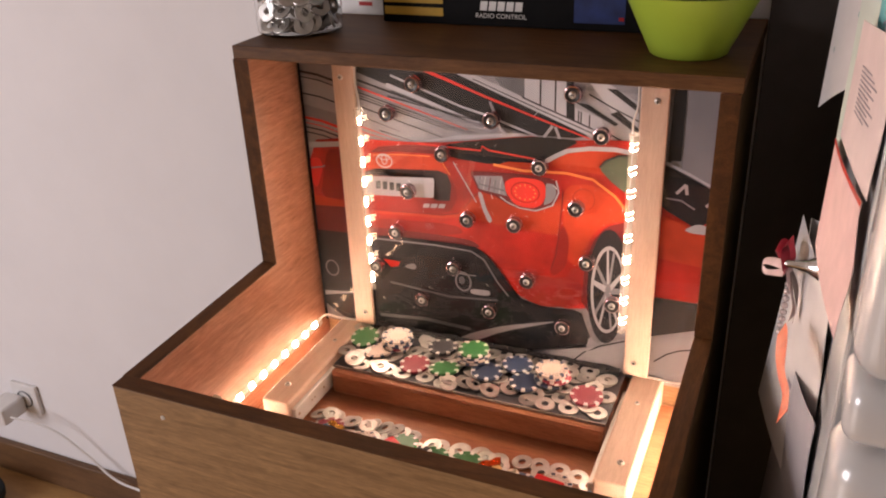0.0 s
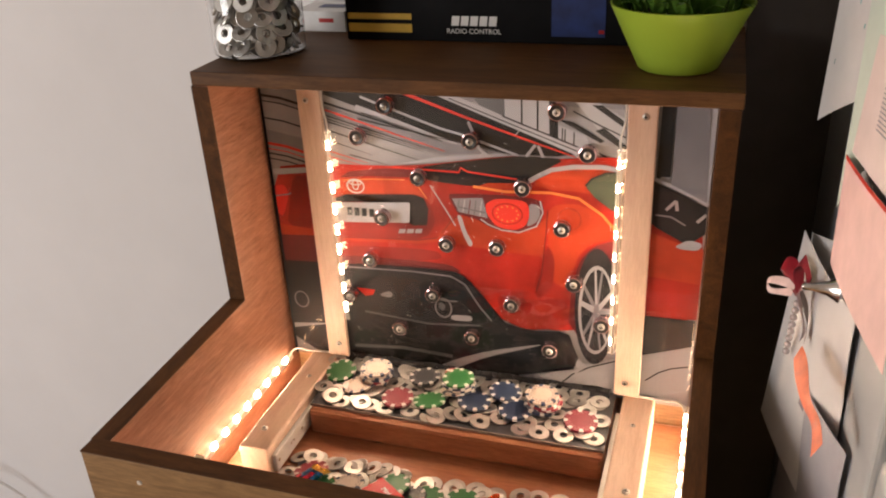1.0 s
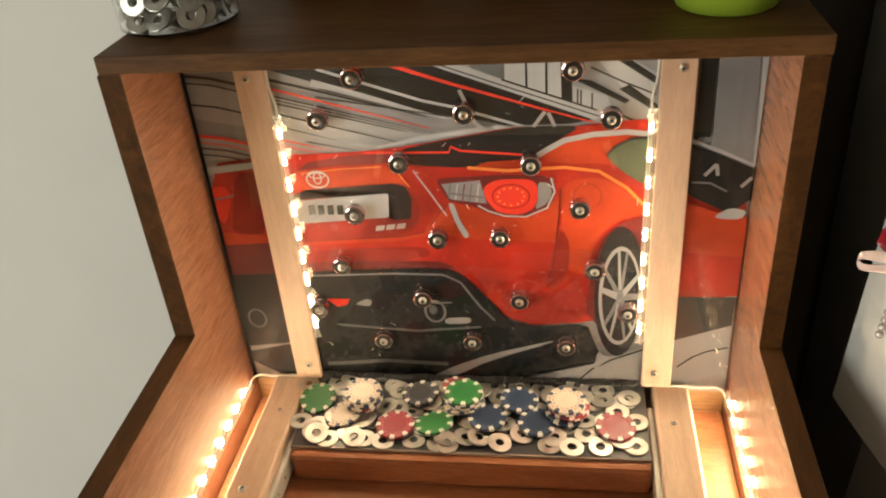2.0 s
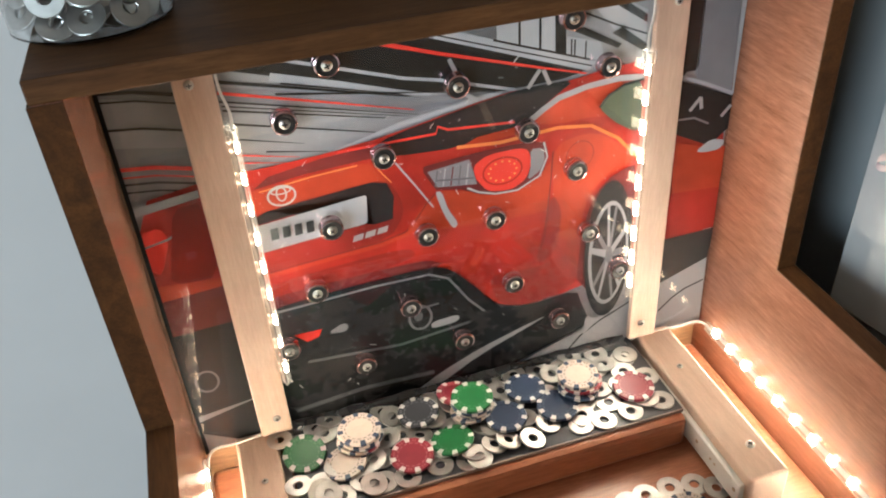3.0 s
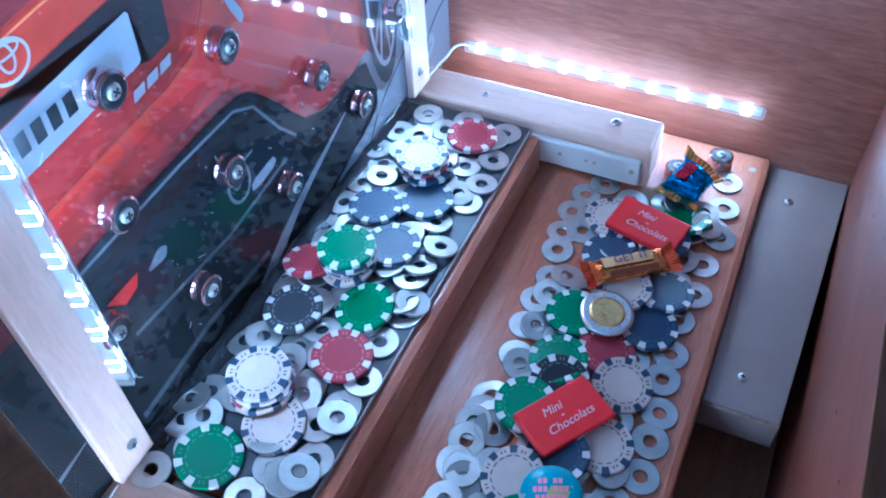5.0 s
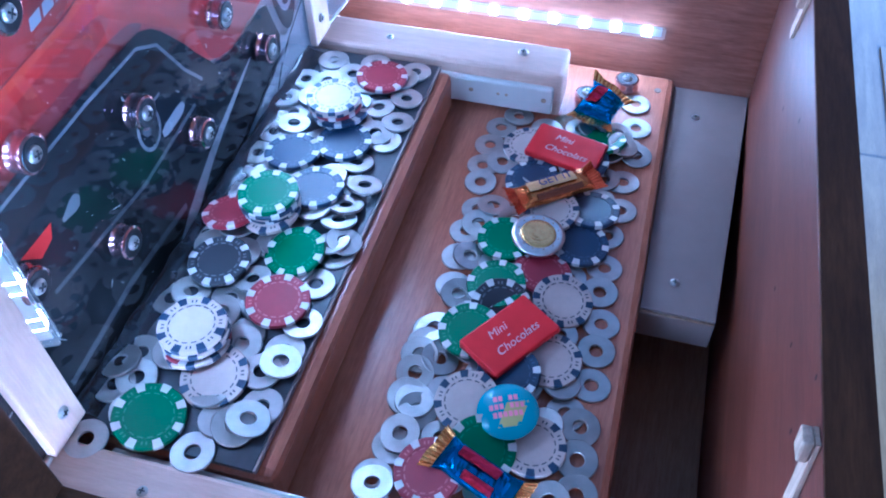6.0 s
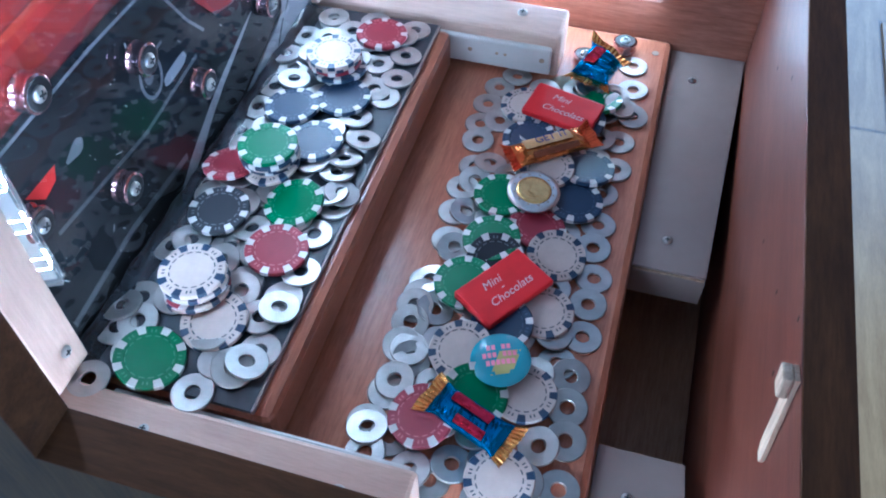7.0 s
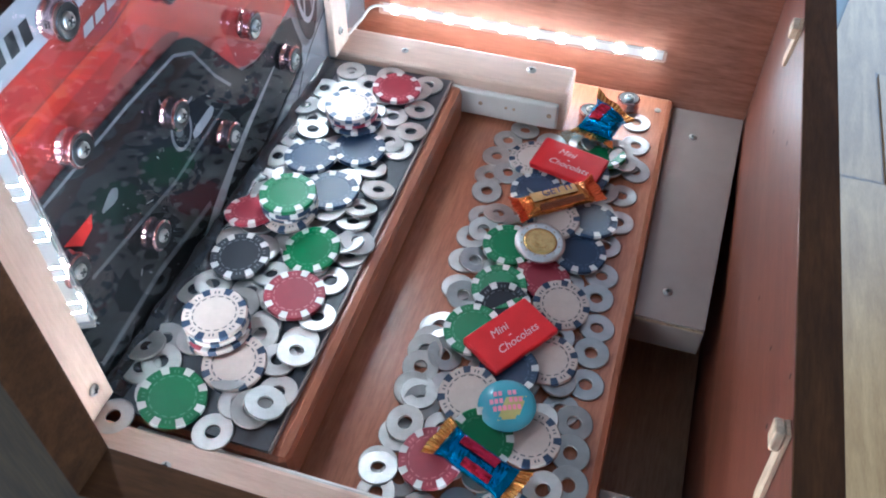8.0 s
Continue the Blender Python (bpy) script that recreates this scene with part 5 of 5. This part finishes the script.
for k in range(120):
    leaf = new("leaf", blades[k % 4])
    leaf.parent = plant
    rad, a = 0.052 * math.sqrt(lr.random()), lr.uniform(0, 2 * math.pi)
    leaf.matrix_basis = Matrix.Translation((rad * math.cos(a), rad * math.sin(a), 0.05)) @ Matrix.Rotation(a + lr.uniform(-0.8, 0.8), 4, "Z") @ Matrix.Rotation(lr.uniform(-0.1, 0.45), 4, "Y") @ Matrix.Scale(lr.uniform(0.7, 1.15), 4)

# ---- refrigerator with papers ----
M_FRIDGE = plain("silver_grey_enamel", (0.40, 0.42, 0.44), 0.32, 0.1, 0.03, 12, 0.05)
M_DOOR = plain("pale_silver_door", (0.58, 0.60, 0.62), 0.24, 0.15, 0.03, 12, 0.03, 0.4)
M_GASKET = plain("grey_gasket", (0.24, 0.25, 0.26), 0.6)
FX, FRX = 3.97, 10.2
fridge = thing("refrigerator", "silver-grey refrigerator with papers hung on its side", "refrigerator")
box("body", FX, FRX, -3.50, 1.5, FLOOR + 0.3, 9.2, M_FRIDGE, fridge, bevel=0.004)
box("plinth", FX + 0.1, FRX - 0.1, -3.4, 1.4, FLOOR, FLOOR + 0.3, M_GASKET, fridge, bevel=0.001)
box("gasket", FX + 0.015, FRX - 0.015, -3.615, -3.505, FLOOR + 0.35, 9.15, M_GASKET, fridge, bevel=0.001)
box("upper_door", FX - 0.02, FRX + 0.02, -4.35, -3.62, 3.06, 9.2, M_DOOR, fridge, "pale silver upper door with rounded edges", 0.022)
box("handle_strip", FX + 0.0, FRX, -4.28, -3.63, 2.56, 3.00, M_DOOR, fridge, "recessed handle strip", 0.014)
box("lower_door", FX - 0.02, FRX + 0.02, -4.35, -3.62, FLOOR + 0.4, 2.50, M_DOOR, fridge, "pale silver lower door with rounded edges", 0.022)
for o in fridge.children:
    smooth(o, 60)

M_PAPER = plain("white_paper", (0.57, 0.56, 0.565), 0.7, 0, 0.04, 30, 0.1)
M_PAPER_LILAC = plain("lilac_grey_paper", (0.33, 0.325, 0.36), 0.7, 0, 0.05, 30, 0.1)
M_PAPER_PINK = plain("pale_pink_paper", (0.66, 0.44, 0.43), 0.7, 0, 0.12, 25, 0.1)
M_PAPER_BLUSH = plain("blush_white_paper", (0.60, 0.50, 0.50), 0.7, 0, 0.06, 25, 0.1)
M_PAPER_TEAL = plain("teal_printed_paper", (0.10, 0.33, 0.35), 0.6, 0, 0.35, 15, 0.1)
M_PAPER_GREEN = plain("pale_green_paper", (0.50, 0.58, 0.53), 0.7, 0, 0.06, 25, 0.1)
M_INK = plain("grey_ink", (0.22, 0.20, 0.24), 0.6)


def sheet_of_paper(label, corners, mat, bulge=0.03, marks=()):
    """A slightly curved sheet between four plan corners (top back, top front, bottom front, bottom back)."""
    t = thing("sheet_of_paper", label, "paper", group="papers on the refrigerator")
    a, b, c, d = [Vector(p) for p in corners]

    def at(u, v, lift=0.0):
        p = (a * (1 - u) + b * u) * (1 - v) + (d * (1 - u) + c * u) * v
        p = p + Vector((-bulge * (math.sin(math.pi * u) * 0.7 + 0.5 * math.sin(2.3 * math.pi * v + 1) * u) - lift, 0, 0))
        return p * D

    def patch(name, u0, u1, v0, v1, lift, m, nu=10, nv=10, thick=0.0003):
        bm = bmesh.new()
        rows = [[bm.verts.new(at(u0 + (u1 - u0) * i / nu, v0 + (v1 - v0) * j / nv, lift)) for i in range(nu + 1)] for j in range(nv + 1)]
        for r0, r1 in zip(rows, rows[1:]):
            for i in range(nu):
                bm.faces.new((r0[i], r0[i + 1], r1[i + 1], r1[i]))
        g = bmesh.ops.extrude_face_region(bm, geom=bm.faces[:])
        for v in [e for e in g["geom"] if isinstance(e, bmesh.types.BMVert)]:
            v.co.x += thick
        bmesh.ops.recalc_face_normals(bm, faces=bm.faces[:])
        return smooth(part(name, bm, m, t), 60)

    patch("sheet", 0, 1, 0, 1, 0, mat)
    for name, u0, u1, v0, v1, m in marks:
        patch(name, u0, u1, v0, v1, 0.004, m, 4, 4, 0.0001)
    return t


lines = [("printed_line", 0.3, 0.3 + 0.5 * (0.6 + 0.4 * ((i * 7) % 5) / 5), 0.30 + 0.035 * i, 0.312 + 0.035 * i, M_INK) for i in range(11)]
sheet_of_paper("white paper sheet held by a magnet clip", ((3.62, -0.80, 2.66), (3.93, -2.35, 2.62), (3.92, -2.40, 0.45), (3.46, -0.90, 0.56)), M_PAPER, 0.04,
               [("printed_patch", 0.52, 0.60, 0.62, 0.65, M_INK)])
sheet_of_paper("white paper sheet with a bent top corner", ((3.70, -0.72, 2.60), (3.94, -1.50, 2.85), (3.94, -1.6, 1.2), (3.72, -0.86, 0.9)), M_PAPER, 0.02)
sheet_of_paper("lilac-grey curled paper hanging lower on the refrigerator", ((3.72, -1.25, 1.35), (3.94, -2.95, 1.75), (3.92, -3.00, -1.10), (3.62, -1.20, -1.20)), M_PAPER_LILAC, 0.05)
sheet_of_paper("pale pink printed letter with a red line", ((3.76, -1.52, 3.70), (3.92, -3.35, 3.87), (3.89, -3.66, 2.98), (3.73, -1.85, 2.85)), M_PAPER_PINK, 0.03,
               [("red_line", 0.0, 1.0, 0.0, 0.035, LINE)])
sheet_of_paper("pale pink letter with small grey print", ((3.80, -1.80, 4.75), (3.94, -3.40, 4.95), (3.935, -3.40, 3.90), (3.79, -1.55, 3.74)), M_PAPER_BLUSH, 0.015, lines)
sheet_of_paper("white drawing with teal specks", ((3.66, -0.50, 5.6), (3.88, -1.35, 5.7), (3.86, -1.25, 4.1), (3.60, -0.58, 3.68)), M_PAPER, 0.03,
               [("speck", 0.2 + 0.17 * (i % 4), 0.22 + 0.17 * (i % 4), 0.2 + 0.13 * i, 0.225 + 0.13 * i, M_PAPER_TEAL) for i in range(5)] + [("speck", 0.25, 0.34, 0.06, 0.1, LINE)])
sheet_of_paper("long pale green paper slip", ((3.80, -1.10, 5.8), (3.94, -1.90, 5.8), (3.94, -1.90, 3.85), (3.76, -1.45, 3.20)), M_PAPER_GREEN, 0.03)
sheet_of_paper("teal and white printed drawing", ((3.90, -1.6, 6.2), (3.955, -3.4, 6.2), (3.955, -3.4, 4.6), (3.90, -1.9, 3.7)), M_PAPER_TEAL, 0.01,
               [("printed_patch", 0.4, 1.0, 0.1, 1.0, M_PAPER)] + lines)

M_CHROME = plain("brushed_metal", (0.70, 0.70, 0.72), 0.22, 1.0, 0.08, 150, 0.1)
M_BOW = plain("dark_red_satin", (0.22, 0.012, 0.025), 0.3, 0, 0.4, 60, 0.2)
M_RIBBON = plain("pale_pink_ribbon", (0.62, 0.47, 0.47), 0.4, 0, 0.15, 60, 0.2)
M_ORANGE_RIB = plain("orange_ribbon", (0.60, 0.10, 0.025), 0.4, 0, 0.25, 60, 0.3)
M_BEAD = plain("pearl_bead", (0.66, 0.58, 0.58), 0.15, 0.5, 0.05, 90, 0)
magnet = thing("magnet_clip", "conical metal magnet holding papers and ribbons", "magnet")
magnet.matrix_basis = Matrix.Translation(Vector((3.80, -2.10, 2.74)) * D) @ Matrix.Rotation(radians(-90), 4, "Y") @ pose(0, 0, 0, 0, 0, 0)
smooth(part("cone", lathe([(0, 0), (0.0105, 0), (0.011, 0.001), (0.0095, 0.003), (0.0055, 0.010), (0.0032, 0.020), (0.0030, 0.026), (0.0018, 0.028), (0, 0.0285)], 32), M_CHROME, magnet), 40)


def ribbon(name, points, width, mat, parent, across=(0, 1, 0)):
    """A thin band through plan points."""
    bm = bmesh.new()
    w = Vector(across).normalized() * width / 2
    pts = [Vector(p) * D for p in points]
    rows = []
    for i in range(len(pts) - 1):
        for k in range(4):
            u = k / 4
            p0, p1, p2, p3 = pts[max(i - 1, 0)], pts[i], pts[i + 1], pts[min(i + 2, len(pts) - 1)]
            c = 0.5 * (2 * p1 + (p2 - p0) * u + (2 * p0 - 5 * p1 + 4 * p2 - p3) * u * u + (3 * p1 - p0 - 3 * p2 + p3) * u ** 3)
            s = 1 + 0.25 * math.sin(1.7 * (i + u))
            rows.append((bm.verts.new(c - w * s), bm.verts.new(c + w * s + Vector((0.0015 * math.sin(2.1 * (i + u)), 0, 0)))))
    for r0, r1 in zip(rows, rows[1:]):
        bm.faces.new((r0[0], r0[1], r1[1], r1[0]))
    g = bmesh.ops.extrude_face_region(bm, geom=bm.faces[:])
    for v in [e for e in g["geom"] if isinstance(e, bmesh.types.BMVert)]:
        v.co += Vector((0.0003, 0.0001, 0.0002))
    bmesh.ops.recalc_face_normals(bm, faces=bm.faces[:])
    return smooth(part(name, bm, mat, parent), 60)


charm = thing("ribbon_charm", "dark red and pink ribbon bow with pearl string", "ribbon bow")
ribbon("loop", [(3.53, -1.52, 2.42), (3.41, -1.32, 2.36), (3.33, -1.17, 2.27), (3.35, -1.19, 2.18), (3.45, -1.36, 2.27), (3.54, -1.54, 2.37)], 0.007, M_RIBBON, charm, (0.3, 0, 1))
ribbon("bow", [(3.54, -1.56, 2.52), (3.47, -1.32, 2.53), (3.44, -1.19, 2.47), (3.49, -1.30, 2.41), (3.55, -1.60, 2.45), (3.54, -1.88, 2.60)], 0.012, M_BOW, charm, (0.4, 0.2, 0.9))
ribbon("bow", [(3.53, -1.84, 2.58), (3.50, -1.70, 2.72), (3.54, -1.80, 2.82), (3.57, -1.98, 2.74), (3.53, -2.00, 2.64)], 0.011, M_BOW, charm, (0.4, 0.6, 0.6))
ribbon("tail", [(3.55, -1.56, 2.44), (3.58, -1.54, 2.30), (3.62, -1.55, 2.18), (3.65, -1.58, 2.04), (3.63, -1.60, 1.90)], 0.010, M_RIBBON, charm, (0.3, 1, 0.1))
ribbon("tail", [(3.58, -1.52, 2.38), (3.64, -1.54, 2.21), (3.68, -1.60, 2.06), (3.66, -1.65, 1.88)], 0.006, plain("grey_brown_ribbon", (0.22, 0.17, 0.15), 0.4, 0, 0.2, 60, 0.2), charm, (0.3, 1, 0.1))
for i in range(8):
    bm = bmesh.new()
    bmesh.ops.create_uvsphere(bm, u_segments=14, v_segments=9, radius=0.0033)
    b = smooth(part("bead", bm, M_BEAD, charm), 80)
    b.location = Vector((3.58 - 0.002 * i, -1.40 + 0.015 * i, 2.18 - 0.085 * i)) * D
tagged(ribbon("orange_ribbon", [(3.57, -2.05, 2.06), (3.58, -2.35, 2.05), (3.62, -2.65, 1.99), (3.66, -2.95, 2.00), (3.64, -3.30, 1.95)], 0.014, M_ORANGE_RIB, None, (0.35, 0, 1)),
              "orange gift ribbon hanging over the papers", "ribbon")

# ---- by the wall ----
M_PLASTIC = plain("white_plastic", (0.72, 0.72, 0.72), 0.35, 0, 0.03, 40, 0.05)
socket = thing("wall_socket", "white wall socket with a round well", "socket")
box("plate", -12.85, -12.05, WALL_Y - 0.10, WALL_Y - 0.002, -5.85, -5.05, M_PLASTIC, socket, bevel=0.004)
well = smooth(part("well", lathe([(0.021, 0), (0.0225, 0.0015), (0.0215, 0.003), (0.0195, 0.003), (0.019, 0.0005)], 32), M_GASKET, socket, "dark round well"), 40)
well.matrix_basis = Matrix.Translation(Vector((-12.45, WALL_Y - 0.102, -5.45)) * D) @ FACE_OUT
plug = thing("power_plug", "white plug adapter with a cable in the wall socket", "plug")
box("adapter", -13.05, -12.45, 1.15, WALL_Y - 0.11, -5.80, -5.35, M_PLASTIC, plug, bevel=0.006)
cu = bpy.data.curves.new("cable", "CURVE")
cu.dimensions, cu.bevel_depth, cu.bevel_resolution = "3D", 0.0028, 4
sp = cu.splines.new("BEZIER")
CABLE = ((-12.4, 1.3, -5.6), (-11.4, 1.5, -5.85), (-10.6, 1.6, -6.45), (-9.9, 1.6, -6.95), (-9.2, 1.6, -7.05), (-6.0, 1.6, -7.3), (-3.2, 1.6, -7.0))
sp.bezier_points.add(len(CABLE) - 1)
for p, q in zip(sp.bezier_points, CABLE):
    p.co = Vector(q) * D
    p.handle_left_type = p.handle_right_type = "AUTO"
cu.materials.append(M_PLASTIC)
cable = new("cable", cu)
cable.parent = plug

bm = bmesh.new()
bmesh.ops.create_icosphere(bm, subdivisions=4, radius=1)
for v in bm.verts:
    n = noise.noise(v.co * 1.6) * 0.35
    v.co = Vector((v.co.x * 0.10 * (1 + n), v.co.y * 0.06 * (1 + n), max(-0.03, v.co.z * 0.035 * (1 + 2 * n)) + 0.031))
bag = tagged(smooth(part("dark_cloth", bm, plain("dark_teal_cloth", (0.02, 0.03, 0.035), 0.9, 0, 0.6, 30, 0.6)), 80), "crumpled dark cloth lying on the floor by the wall", "cloth")
bag.location = (-1.33, 0.05, FLOOR * D)

# ---- floor planks ----
bm = bmesh.new()
bmesh.ops.create_cube(bm, size=1)
for v in bm.verts:
    v.co = Vector((v.co.x * 1.196, v.co.y * 0.1885, v.co.z * 0.006 + 0.0035))
bmesh.ops.bevel(bm, geom=bm.edges[:], offset=0.0008, segments=1, affect="EDGES")
plank_mesh = bpy.data.meshes.new("plank")
bm.to_mesh(plank_mesh)
bm.free()
plank_mesh.materials.append(M_FLOOR)
floor_ob = bpy.data.objects["floor"]
for j in range(17):
    for i in range(5):
        x = -2.3 + 1.2 * i + 0.4 * (j % 3)
        if x > 1.62 or x < -1.93:
            continue
        p = new("plank", plank_mesh)
        p.parent = floor_ob
        p.location = (x, 0.08 - 0.19 * j, FLOOR * D - 0.0066)
